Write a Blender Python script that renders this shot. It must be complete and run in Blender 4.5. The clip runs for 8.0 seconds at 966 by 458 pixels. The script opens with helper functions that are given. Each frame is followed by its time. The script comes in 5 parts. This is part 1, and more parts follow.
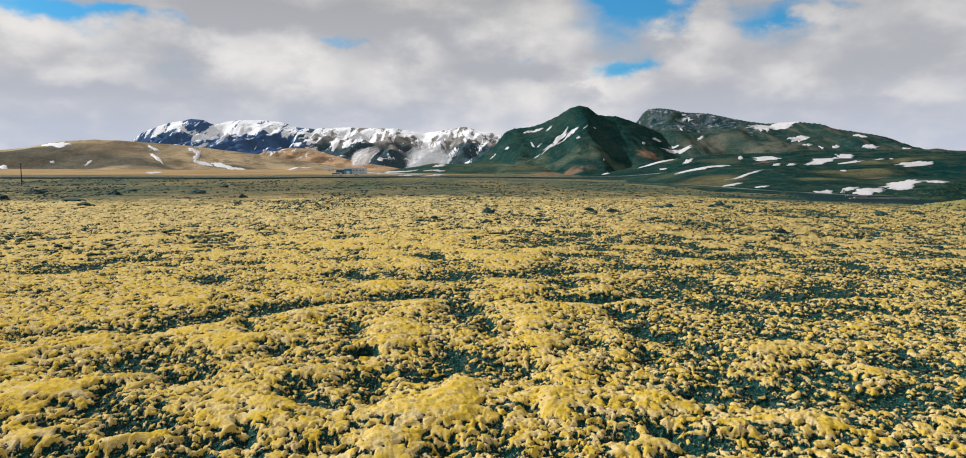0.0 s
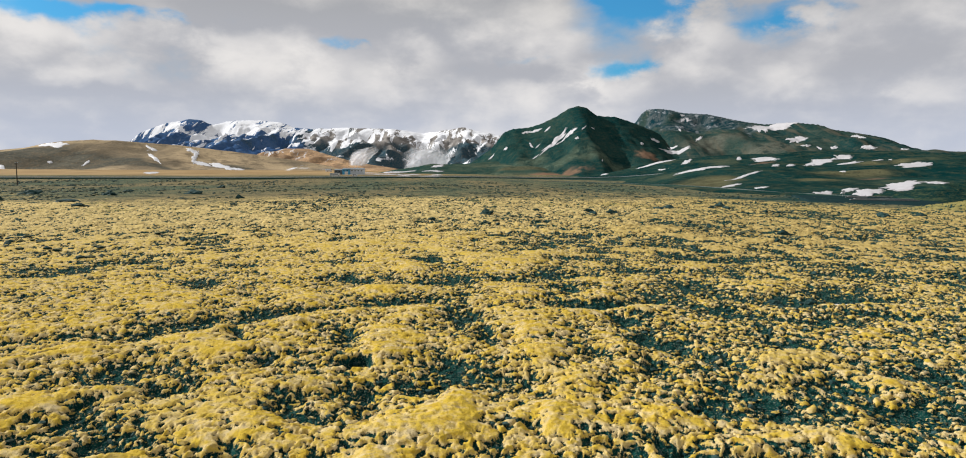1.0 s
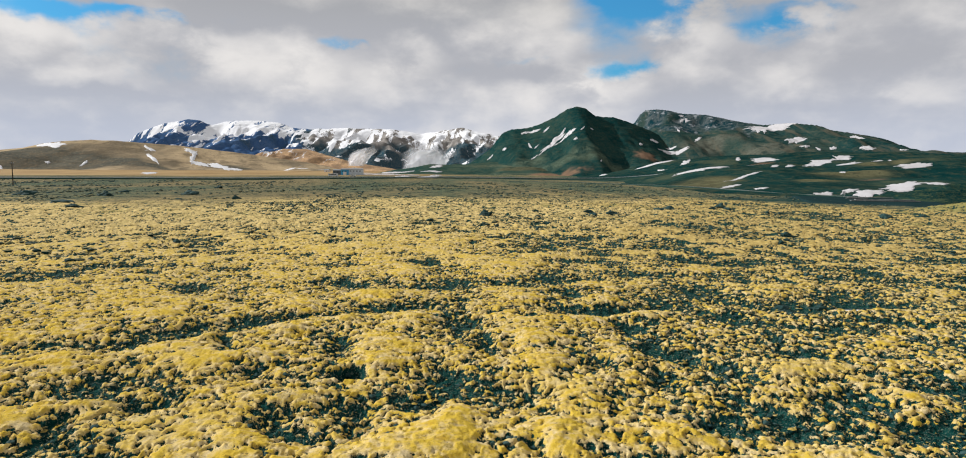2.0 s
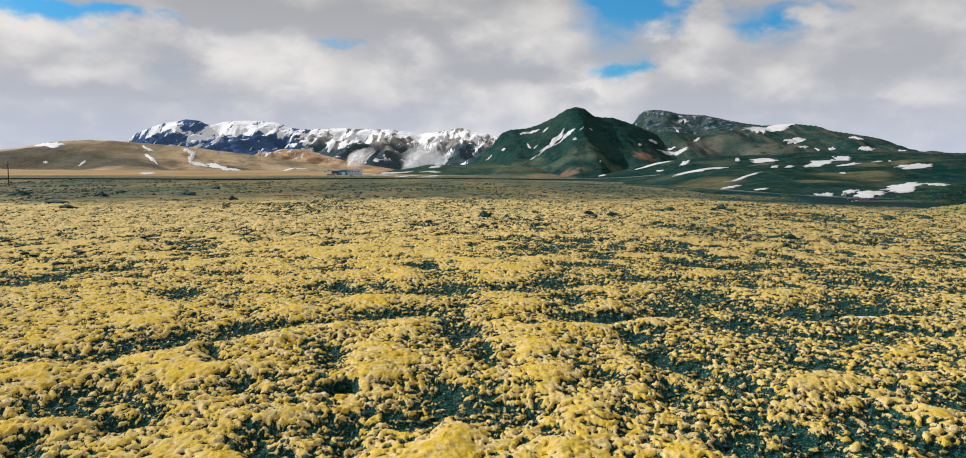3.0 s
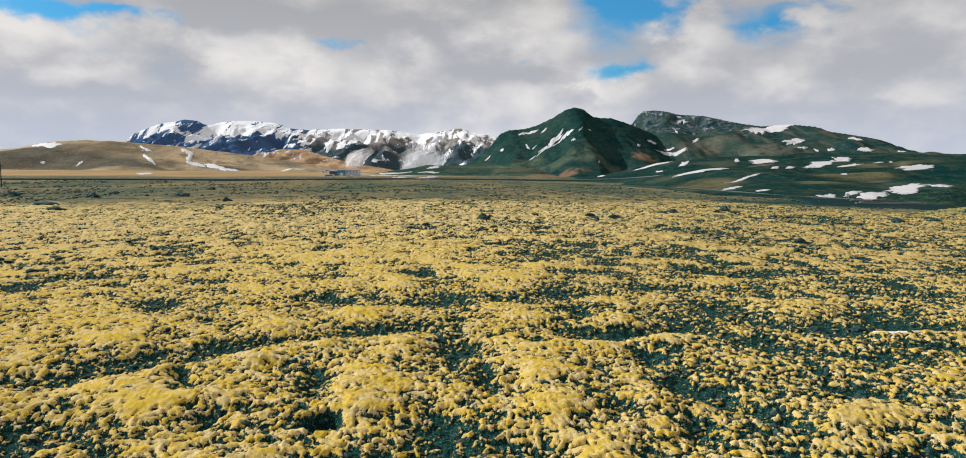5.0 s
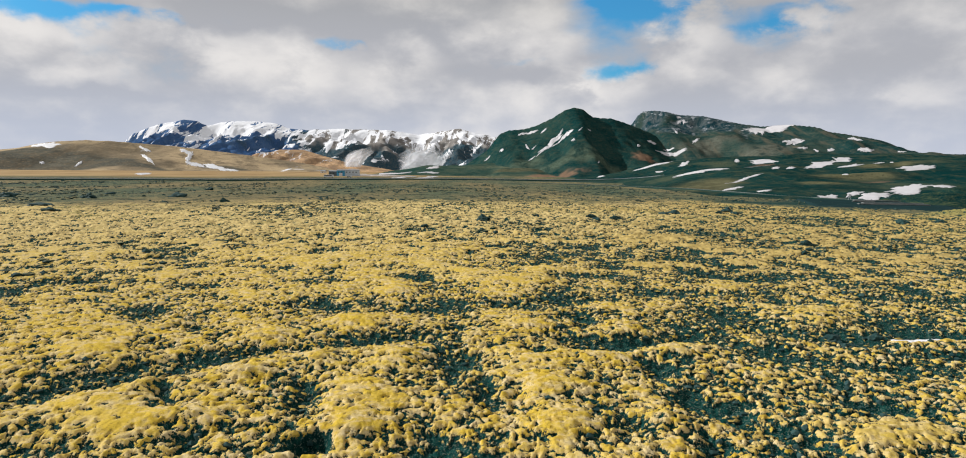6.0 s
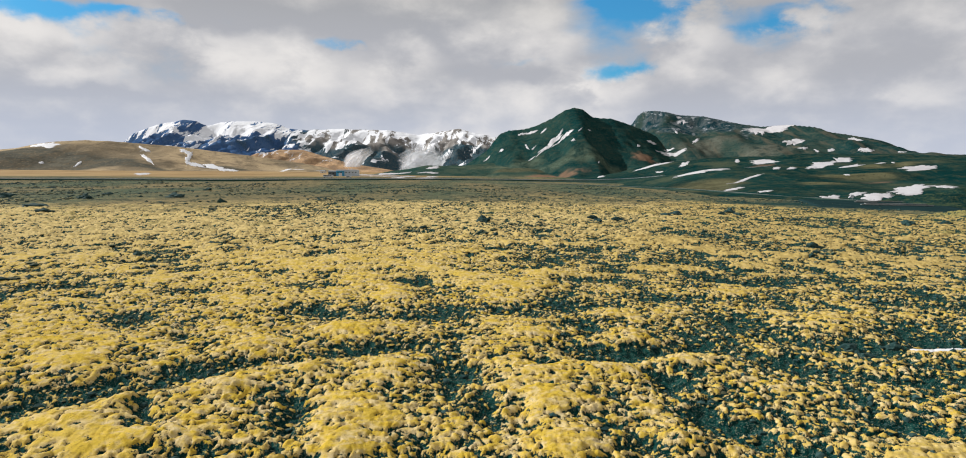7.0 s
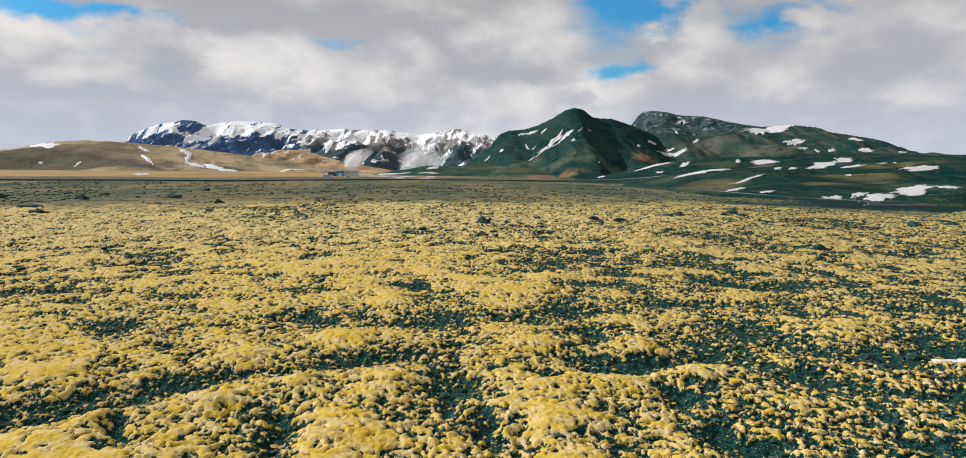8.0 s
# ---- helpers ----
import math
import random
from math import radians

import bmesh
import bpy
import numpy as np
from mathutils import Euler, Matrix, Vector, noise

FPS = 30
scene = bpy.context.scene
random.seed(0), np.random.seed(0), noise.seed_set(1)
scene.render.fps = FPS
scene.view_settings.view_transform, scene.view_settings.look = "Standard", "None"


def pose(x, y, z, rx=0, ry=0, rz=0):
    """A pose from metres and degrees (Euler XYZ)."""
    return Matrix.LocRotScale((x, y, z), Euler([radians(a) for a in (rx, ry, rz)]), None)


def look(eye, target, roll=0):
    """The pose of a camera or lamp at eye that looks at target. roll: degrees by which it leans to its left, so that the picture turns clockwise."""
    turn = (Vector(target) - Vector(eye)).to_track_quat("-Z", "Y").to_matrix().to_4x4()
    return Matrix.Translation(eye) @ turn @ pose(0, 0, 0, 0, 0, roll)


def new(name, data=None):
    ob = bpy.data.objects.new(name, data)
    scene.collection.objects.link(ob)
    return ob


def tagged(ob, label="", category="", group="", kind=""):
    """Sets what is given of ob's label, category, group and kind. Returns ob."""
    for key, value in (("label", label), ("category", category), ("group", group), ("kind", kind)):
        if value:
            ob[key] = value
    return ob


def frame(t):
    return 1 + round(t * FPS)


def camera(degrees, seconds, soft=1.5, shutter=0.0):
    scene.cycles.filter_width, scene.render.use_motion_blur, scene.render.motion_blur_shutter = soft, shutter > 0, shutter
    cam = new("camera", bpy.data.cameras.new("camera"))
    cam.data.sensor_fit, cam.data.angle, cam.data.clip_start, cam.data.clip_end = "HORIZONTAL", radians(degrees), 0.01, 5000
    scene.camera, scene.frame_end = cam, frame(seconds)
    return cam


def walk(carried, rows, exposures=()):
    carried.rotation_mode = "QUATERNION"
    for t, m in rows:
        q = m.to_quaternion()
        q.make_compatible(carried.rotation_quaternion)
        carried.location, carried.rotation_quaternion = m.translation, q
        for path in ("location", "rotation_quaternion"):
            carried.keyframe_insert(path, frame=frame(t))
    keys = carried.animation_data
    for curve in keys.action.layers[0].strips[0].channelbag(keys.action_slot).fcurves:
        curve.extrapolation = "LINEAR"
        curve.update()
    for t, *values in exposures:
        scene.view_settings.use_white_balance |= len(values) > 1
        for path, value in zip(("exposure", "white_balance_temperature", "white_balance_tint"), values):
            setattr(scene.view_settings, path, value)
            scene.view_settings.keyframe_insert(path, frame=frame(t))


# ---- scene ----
# Camera: a low drone that glides ahead over a mossy lava field.
cam = camera(74.0, 8.0, soft=1.0)
EYE = 8.0
ROWS = [
    (0.00, 0.000, 0.000, 0.000, 0.000, -5.362, -0.377),
    (0.50, 0.001, 0.604, 0.021, -0.072, -5.340, -0.401),
    (1.00, -0.003, 1.230, 0.045, -0.138, -5.320, -0.424),
    (1.50, -0.010, 1.876, 0.071, -0.200, -5.301, -0.444),
    (2.25, -0.027, 2.878, 0.113, -0.283, -5.275, -0.472),
    (3.00, -0.048, 3.918, 0.158, -0.355, -5.252, -0.497),
    (3.50, -0.063, 4.629, 0.189, -0.396, -5.239, -0.511),
    (4.00, -0.078, 5.353, 0.221, -0.433, -5.226, -0.523),
    (4.50, -0.093, 6.089, 0.253, -0.465, -5.215, -0.534),
    (5.25, -0.111, 7.211, 0.300, -0.502, -5.200, -0.547),
    (6.00, -0.124, 8.352, 0.346, -0.529, -5.187, -0.556),
    (6.50, -0.128, 9.120, 0.375, -0.540, -5.180, -0.561),
    (7.00, -0.127, 9.892, 0.403, -0.546, -5.174, -0.564),
    (7.50, -0.121, 10.668, 0.428, -0.547, -5.169, -0.565),
    (8.00, -0.109, 11.446, 0.451, -0.543, -5.164, -0.565),
]
walk(cam, [
    (t, pose(x, y, EYE + z, 0, 0, yaw) @ pose(0, 0, 0, pitch) @ pose(0, 0, 0, 0, roll) @ pose(0, 0, 0, 90))
    for t, x, y, z, yaw, pitch, roll in ROWS
], exposures=[(0.0, 0.0, 6050, 9), (8.0, 0.0, 6050, 9)])


# Node helpers
def link(tree, a, b):
    tree.links.new(a, b)


def put(tree, socket, value):
    if isinstance(value, bpy.types.NodeSocket):
        tree.links.new(value, socket)
    else:
        socket.default_value = value


def math_node(tree, op, a, b=0.0, clamp=False):
    n = tree.nodes.new("ShaderNodeMath")
    n.operation, n.use_clamp = op, clamp
    put(tree, n.inputs[0], a)
    put(tree, n.inputs[1], b)
    return n.outputs[0]


def smooth(tree, value, low, high, to_low=0.0, to_high=1.0):
    n = tree.nodes.new("ShaderNodeMapRange")
    n.interpolation_type = "SMOOTHSTEP"
    put(tree, n.inputs["Value"], value)
    for key, v in (("From Min", low), ("From Max", high), ("To Min", to_low), ("To Max", to_high)):
        put(tree, n.inputs[key], v)
    return n.outputs["Result"]


def noise_node(tree, vector, scale, detail=4.0, rough=0.55, warp=0.0):
    n = tree.nodes.new("ShaderNodeTexNoise")
    put(tree, n.inputs["Vector"], vector)
    for key, v in (("Scale", scale), ("Detail", detail), ("Roughness", rough), ("Distortion", warp)):
        n.inputs[key].default_value = v
    return n.outputs["Fac"]


def mix_color(tree, fac, a, b, mode="MIX"):
    n = tree.nodes.new("ShaderNodeMix")
    n.data_type, n.blend_type = "RGBA", mode
    put(tree, n.inputs["Factor"], fac)
    for socket, v in ((n.inputs[6], a), (n.inputs[7], b)):
        put(tree, socket, v if isinstance(v, bpy.types.NodeSocket) else (*v, 1.0))
    return n.outputs[2]


def attribute(tree, name):
    n = tree.nodes.new("ShaderNodeAttribute")
    n.attribute_name = name
    return n.outputs["Fac"]


def scaled(tree, vector, sx, sy, sz):
    n = tree.nodes.new("ShaderNodeMapping")
    put(tree, n.inputs["Vector"], vector)
    n.inputs["Scale"].default_value = (sx, sy, sz)
    return n.outputs[0]


def material(name):
    m = bpy.data.materials.new(name)
    m.use_nodes = True
    t = m.node_tree
    return m, t, t.nodes["Principled BSDF"], t.nodes.new("ShaderNodeNewGeometry")


def bump(tree, bsdf, height, strength, distance):
    n = tree.nodes.new("ShaderNodeBump")
    n.inputs["Strength"].default_value, n.inputs["Distance"].default_value = strength, distance
    link(tree, height, n.inputs["Height"])
    link(tree, n.outputs[0], bsdf.inputs["Normal"])


# Sky: blue with a broken deck of cumulus, and the sun through a gap on the left
SUN_AZIMUTH, SUN_HEIGHT = -68.0, 29.0
world = bpy.data.worlds.new("sky")
scene.world = world
world.use_nodes = True
wt = world.node_tree
background = wt.nodes["Background"]
sky = wt.nodes.new("ShaderNodeTexSky")
sky.sky_type, sky.sun_disc = "NISHITA", False
sky.sun_elevation, sky.sun_rotation = radians(SUN_HEIGHT), radians(SUN_AZIMUTH)
coords = wt.nodes.new("ShaderNodeTexCoord").outputs["Generated"]
GAPS = [(0.236, 0.232, 0.090, 0.034, 0.78), (0.205, 0.252, 0.070, 0.014, 0.40), (0.300, 0.240, 0.035, 0.018, 0.30), (0.216, 0.149, 0.046, 0.014, 0.66), (-0.214, 0.185, 0.025, 0.012, 0.40),
        (-0.566, 0.200, 0.060, 0.017, 0.66), (-0.480, 0.203, 0.050, 0.009, 0.50), (0.398, 0.206, 0.040, 0.024, 0.58), (0.455, 0.228, 0.050, 0.007, 0.34), (0.067, 0.168, 0.056, 0.005, 0.16)]
# bright heads and grey undersides of the nearer clouds
PUFFS = [
    (-0.241, 0.133, 0.044, 0.032, 0.20), (-0.343, 0.148, 0.057, 0.022, 0.12), (-0.377, 0.182, 0.054, 0.014, 0.10), (-0.544, 0.174, 0.041, 0.018, 0.12), (-0.526, 0.118, 0.062, 0.011, 0.10),
    (0.215, 0.117, 0.060, 0.011, 0.10), (0.172, 0.127, 0.019, 0.015, 0.14), (0.314, 0.198, 0.054, 0.021, 0.14), (0.566, 0.095, 0.028, 0.012, 0.07), (0.447, 0.212, 0.051, 0.011, 0.08),
    (0.076, 0.203, 0.082, 0.027, 0.08), (-0.083, 0.153, 0.042, 0.018, 0.08), (-0.372, 0.220, 0.137, 0.019, -0.16), (-0.156, 0.215, 0.082, 0.023, -0.12), (-0.491, 0.098, 0.095, 0.008, -0.10),
    (-0.562, 0.061, 0.063, 0.011, -0.08), (0.204, 0.175, 0.077, 0.011, -0.10), (0.388, 0.095, 0.064, 0.012, -0.08), (0.508, 0.132, 0.062, 0.018, -0.06), (0.068, 0.146, 0.065, 0.011, -0.08),
]
parts = wt.nodes.new("ShaderNodeSeparateXYZ")
link(wt, coords, parts.inputs[0])
# the clouds lie round the horizon in a belt that runs on behind
level = math_node(wt, "MAXIMUM", math_node(wt, "SQRT", math_node(wt, "ADD", math_node(wt, "POWER", parts.outputs["X"], 2.0), math_node(wt, "POWER", parts.outputs["Y"], 2.0))), 0.12)
side = math_node(wt, "DIVIDE", parts.outputs["X"], level)
ahead = math_node(wt, "DIVIDE", parts.outputs["Y"], level)
rise = math_node(wt, "DIVIDE", parts.outputs["Z"], level)
belt = wt.nodes.new("ShaderNodeCombineXYZ")
put(wt, belt.inputs[0], side)
put(wt, belt.inputs[1], ahead)
put(wt, belt.inputs[2], math_node(wt, "MULTIPLY", rise, 1.7))
belt_at = belt.outputs[0]
billow = noise_node(wt, belt_at, 5.0, 5.0, 0.48, 0.1)
wisp = noise_node(wt, belt_at, 15.0, 8.0, 0.58, 0.15)
# rounded heads of cumulus
bent = wt.nodes.new("ShaderNodeVectorMath")
bent.operation = "ADD"
link(wt, belt_at, bent.inputs[0])
tangle = wt.nodes.new("ShaderNodeTexNoise")
tangle.inputs["Scale"].default_value, tangle.inputs["Detail"].default_value = 16.0, 5.0
link(wt, belt_at, tangle.inputs["Vector"])
shift = wt.nodes.new("ShaderNodeVectorMath")
shift.operation = "SCALE"
shift.inputs["Scale"].default_value = 0.11
link(wt, tangle.outputs["Color"], shift.inputs[0])
link(wt, shift.outputs[0], bent.inputs[1])
heads = wt.nodes.new("ShaderNodeTexVoronoi")
heads.feature = "SMOOTH_F1"
heads.inputs["Scale"].default_value, heads.inputs["Smoothness"].default_value = 9.0, 0.5
link(wt, bent.outputs[0], heads.inputs["Vector"])
round_heads = math_node(wt, "SUBTRACT", 0.92, heads.outputs["Distance"])
gaps = 0.0
side_at = math_node(wt, "ADD", side, math_node(wt, "MULTIPLY", math_node(wt, "SUBTRACT", wisp, 0.5), 0.16))
rise_at = math_node(wt, "ADD", rise, math_node(wt, "MULTIPLY", math_node(wt, "SUBTRACT", tangle.outputs["Fac"], 0.5), 0.05))
# openings in the clouds: sine of the bearing, rise, half-width, half-height, depth
for bearing, up, wide, tall, depth in GAPS:
    u = math_node(wt, "POWER", math_node(wt, "DIVIDE", math_node(wt, "SUBTRACT", side_at, bearing), wide), 2.0)
    v = math_node(wt, "POWER", math_node(wt, "DIVIDE", math_node(wt, "SUBTRACT", rise_at, up), tall), 2.0)
    g = math_node(wt, "EXPONENT", math_node(wt, "MULTIPLY", math_node(wt, "ADD", u, v), -1.0))
    gaps = math_node(wt, "ADD", gaps, math_node(wt, "MULTIPLY", g, depth))
gaps = math_node(wt, "MULTIPLY", gaps, smooth(wt, ahead, 0.0, 0.2))
cover = math_node(wt, "SUBTRACT", math_node(wt, "ADD", math_node(wt, "ADD", billow, 0.37), smooth(wt, rise, 0.14, 0.04, 0.0, 0.25)), gaps)
mask = smooth(wt, math_node(wt, "ADD", cover, math_node(wt, "MULTIPLY", math_node(wt, "SUBTRACT", wisp, 0.5), 0.50)), 0.20, 0.78)
# white crowns above grey bases, and a pale blue-grey veil low down
bright = math_node(wt, "ADD", math_node(wt, "ADD", math_node(wt, "MULTIPLY", billow, 0.42), math_node(wt, "MULTIPLY", wisp, 0.40)), math_node(wt, "MULTIPLY", round_heads, 0.34))
for bearing, up, wide, tall, gain in PUFFS:
    u = math_node(wt, "POWER", math_node(wt, "DIVIDE", math_node(wt, "SUBTRACT", side_at, bearing), wide), 2.0)
    v = math_node(wt, "POWER", math_node(wt, "DIVIDE", math_node(wt, "SUBTRACT", rise_at, up), tall), 2.0)
    g = math_node(wt, "EXPONENT", math_node(wt, "MULTIPLY", math_node(wt, "ADD", u, v), -1.0))
    bright = math_node(wt, "ADD", bright, math_node(wt, "MULTIPLY", math_node(wt, "MULTIPLY", g, smooth(wt, ahead, 0.0, 0.2)), 1.3 * gain))
crown = smooth(wt, bright, 0.40, 0.86)
cloud_colour = mix_color(wt, crown, (0.46, 0.447, 0.455), (0.84, 0.775, 0.71))
cloud_colour = mix_color(wt, smooth(wt, rise, 0.16, 0.02), cloud_colour, mix_color(wt, crown, (0.54, 0.555, 0.62), (0.84, 0.785, 0.74)))
cloud_colour = mix_color(wt, smooth(wt, rise, 0.17, 0.30), cloud_colour, mix_color(wt, crown, (0.385, 0.372, 0.36), (0.62, 0.575, 0.52)))
blue = mix_color(wt, 1.0, sky.outputs[0], mix_color(wt, smooth(wt, side, -0.6, 0.15), (0.020, 0.062, 0.090), (0.034, 0.098, 0.128)), "MULTIPLY")
link(wt, mix_color(wt, mask, blue, cloud_colour), background.inputs["Color"])
background.inputs["Strength"].default_value = 1.0

sun = new("sun", bpy.data.lights.new("sun", "SUN"))
sun.data.energy, sun.data.angle, sun.data.color = 5.0, radians(0.6), (1.0, 0.95, 0.88)
sun_way = Vector((math.sin(radians(SUN_AZIMUTH)) * math.cos(radians(SUN_HEIGHT)),
                  math.cos(radians(SUN_AZIMUTH)) * math.cos(radians(SUN_HEIGHT)), math.sin(radians(SUN_HEIGHT))))
sun.matrix_world = look(sun_way * 100, (0, 0, 0))


# Landforms
SHUFFLE = np.random.RandomState(7).permutation(4096)


def scatter(i, j, seed):
    return SHUFFLE[(SHUFFLE[(i + 37 * seed) & 4095] + j) & 4095]


def grain(x, y, seed=0):
    """Gradient noise, about -0.7 to 0.7."""
    i, j = np.floor(x).astype(int), np.floor(y).astype(int)
    u, v = x - i, y - j
    su, sv = u * u * u * (u * (u * 6 - 15) + 10), v * v * v * (v * (v * 6 - 15) + 10)
    def corner(a, b):
        g = scatter(i + a, j + b, seed) * (2 * np.pi / 4096)
        return np.cos(g) * (u - a) + np.sin(g) * (v - b)
    low = corner(0, 0) * (1 - su) + corner(1, 0) * su
    high = corner(0, 1) * (1 - su) + corner(1, 1) * su
    return low * (1 - sv) + high * sv


def fractal(x, y, octaves, seed=0, gain=0.5):
    total, size = 0.0, 1.0
    for k in range(octaves):
        total = total + size * grain(x * 2.03 ** k, y * 2.03 ** k, seed + k)
        size *= gain
    return total


def cells(x, y, seed=0):
    """Distance to the nearest of one scattered point a unit square."""
    i, j = np.floor(x).astype(int), np.floor(y).astype(int)
    best = np.full(np.shape(x), 9.0)
    for a in (-1, 0, 1):
        for b in (-1, 0, 1):
            h = scatter(i + a, j + b, seed)
            dx = i + a + (h % 64) / 64.0 - x
            dy = j + b + (h // 64) / 64.0 - y
            best = np.minimum(best, dx * dx + dy * dy)
    return np.sqrt(best)


def ease(value, low, high):
    u = np.clip((value - low) / (high - low), 0, 1)
    return u * u * (3 - 2 * u)


# mounds and hollows of the nearer field: x, y, half-lengths, turn
HOLLOWS = [
    (-10.3, 17.1, 0.8, 0.4, 1), (-12.5, 17.1, 0.8, 0.6, 1), (2.0, 17.3, 0.5, 0.4, 1), (-4.3, 17.7, 0.8, 0.5, 103), (-1.1, 17.7, 0.7, 0.5, 94), (0.7, 17.8, 0.7, 0.4, 88),
    (-8.1, 18.1, 1.0, 0.7, 114), (6.2, 18.1, 0.7, 0.6, 1), (-7.1, 18.7, 1.4, 0.3, 110), (4.1, 18.8, 0.6, 0.5, 78), (-10.8, 19.0, 1.1, 0.8, 1), (-13.6, 19.0, 0.6, 0.4, 1),
    (5.7, 19.2, 0.6, 0.5, 74), (-13.1, 20.3, 0.9, 0.6, 1), (1.8, 20.5, 0.7, 0.3, 85), (-5.5, 21.2, 0.8, 0.6, 1), (-3.5, 21.6, 1.3, 0.5, 99), (-13.3, 22.0, 0.7, 0.6, 120),
]
HOLLOWS += [
    (7.6, 22.1, 0.7, 0.7, 72), (14.3, 22.3, 1.3, 0.9, 1), (10.1, 22.3, 0.9, 0.9, 66), (-6.7, 22.5, 0.7, 0.6, 106), (-4.2, 23.5, 0.9, 0.7, 100), (-11.2, 23.6, 0.7, 0.6, 1),
    (9.2, 24.2, 0.7, 0.6, 1), (-2.0, 24.5, 0.9, 0.7, 95), (13.8, 24.6, 1.2, 0.7, 1), (1.2, 25.2, 1.3, 1.1, 88), (18.3, 25.9, 1.6, 1.0, 1), (7.0, 26.6, 1.2, 0.5, 76),
    (8.8, 30.6, 0.8, 0.8, 66), (1.4, 31.3, 1.7, 0.4, 86), (8.1, 31.6, 1.5, 0.6, 69), (-11.6, 31.8, 1.6, 0.3, 119), (-6.6, 31.9, 2.2, 0.4, 107), (0.3, 32.0, 1.9, 0.4, 89),
]
HOLLOWS += [
    (-15.2, 33.1, 1.6, 1.5, 1), (-8.8, 33.5, 0.5, 0.4, 111), (-14.1, 34.3, 1.5, 1.1, 1), (-1.1, 34.9, 1.2, 0.9, 92), (7.6, 35.1, 1.3, 0.5, 73), (-12.7, 35.2, 1.4, 1.0, 1),
    (-11.3, 36.2, 1.2, 0.8, 1), (14.2, 36.4, 1.0, 0.9, 1), (-0.9, 36.9, 1.1, 1.0, 92), (-9.6, 37.4, 1.4, 0.7, 1), (2.7, 37.5, 0.6, 0.5, 84), (6.6, 38.9, 1.4, 1.1, 1),
    (-6.1, 39.1, 1.6, 0.9, 1), (5.0, 39.3, 1.4, 1.1, 1), (8.5, 39.9, 1.1, 0.9, 1), (-3.5, 40.1, 1.4, 0.9, 1), (10.7, 40.5, 1.5, 1.2, 70), (-1.4, 41.7, 0.7, 0.6, 92),
]
HOLLOWS += [
    (19.3, 41.7, 1.7, 0.9, 58), (15.6, 42.2, 1.9, 1.7, 2), (-15.3, 42.4, 1.0, 1.0, 2), (22.9, 43.5, 2.0, 1.7, 2), (5.8, 43.7, 1.6, 0.8, 80), (-18.8, 44.9, 2.1, 1.6, 119),
    (15.0, 45.9, 2.1, 1.5, 2), (-8.6, 46.6, 1.5, 1.0, 103), (-5.0, 46.7, 1.7, 1.3, 2), (-2.3, 46.9, 2.4, 1.7, 94), (1.9, 47.7, 1.4, 0.9, 2), (-10.9, 48.1, 1.6, 1.3, 2),
    (5.7, 49.5, 1.7, 1.4, 2), (-25.6, 52.0, 1.8, 0.8, 122), (-19.7, 53.2, 1.8, 1.6, 115), (-3.8, 57.1, 2.2, 2.4, 3), (20.8, 59.5, 3.0, 1.3, -24), (22.1, 61.3, 2.9, 2.5, 66),
]
HOLLOWS += [
    (21.5, 67.3, 2.7, 0.8, -39), (9.5, 77.3, 4.9, 3.4, 4), (-21.6, 30.3, 1.4, 0.9, 16), (-14.1, 25.7, 1.6, 1.5, -23), (-9.0, 27.2, 0.8, 0.5, 59), (-1.6, 27.3, 2.4, 0.9, -64),
    (9.5, 28.9, 2.0, 0.5, -52), (-16.9, 31.5, 1.8, 1.3, -24), (5.0, 29.0, 0.9, 0.6, 70), (14.5, 31.0, 1.6, 0.7, -40), (23.5, 41.3, 2.0, 0.8, 5), (14.0, 38.4, 3.2, 1.1, -12),
    (19.6, 39.6, 3.2, 1.0, 8), (17.6, 35.6, 2.6, 0.9, -20), (23.0, 37.0, 2.4, 0.8, -15),
    (-33.7, 47.9, 2.7, 1.7, 2), (-31.5, 51.1, 2.9, 1.9, 3), (-30.1, 55.6, 2.2, 2.1, 118), (21.6, 75.6, 2.9, 2.2, 74), (6.8, 72.7, 2.6, 2.1, 85), (-15.7, 72.6, 2.8, 2.7, 4), (47.4, 80.9, 4.6, 3.3, 60), (-29.9, 68.0, 2.6, 1.9, 3),
]
MOUNDS = [
    (-3.0, 17.6, 0.7, 0.7, 99), (-10.4, 17.9, 0.7, 0.4, 1), (5.0, 17.9, 1.1, 0.5, 1), (-12.6, 18.3, 0.9, 0.5, 1), (7.8, 19.3, 1.2, 0.5, 1), (10.6, 19.9, 1.0, 0.7, 1),
    (-2.2, 20.1, 1.2, 0.9, 1), (-7.0, 20.5, 1.0, 1.0, 1), (2.5, 21.4, 1.2, 0.8, 84), (6.3, 21.4, 1.3, 0.7, 1), (-15.5, 21.6, 1.5, 0.7, 1), (-0.9, 22.0, 2.1, 0.6, 92),
    (-13.5, 23.1, 1.1, 0.6, 1), (-6.8, 24.4, 1.4, 0.7, 1), (3.6, 24.7, 1.7, 0.9, 82), (15.2, 25.0, 1.0, 0.8, 1), (-13.2, 30.3, 1.5, 1.3, 1), (-4.4, 31.7, 1.8, 1.2, 102),
]
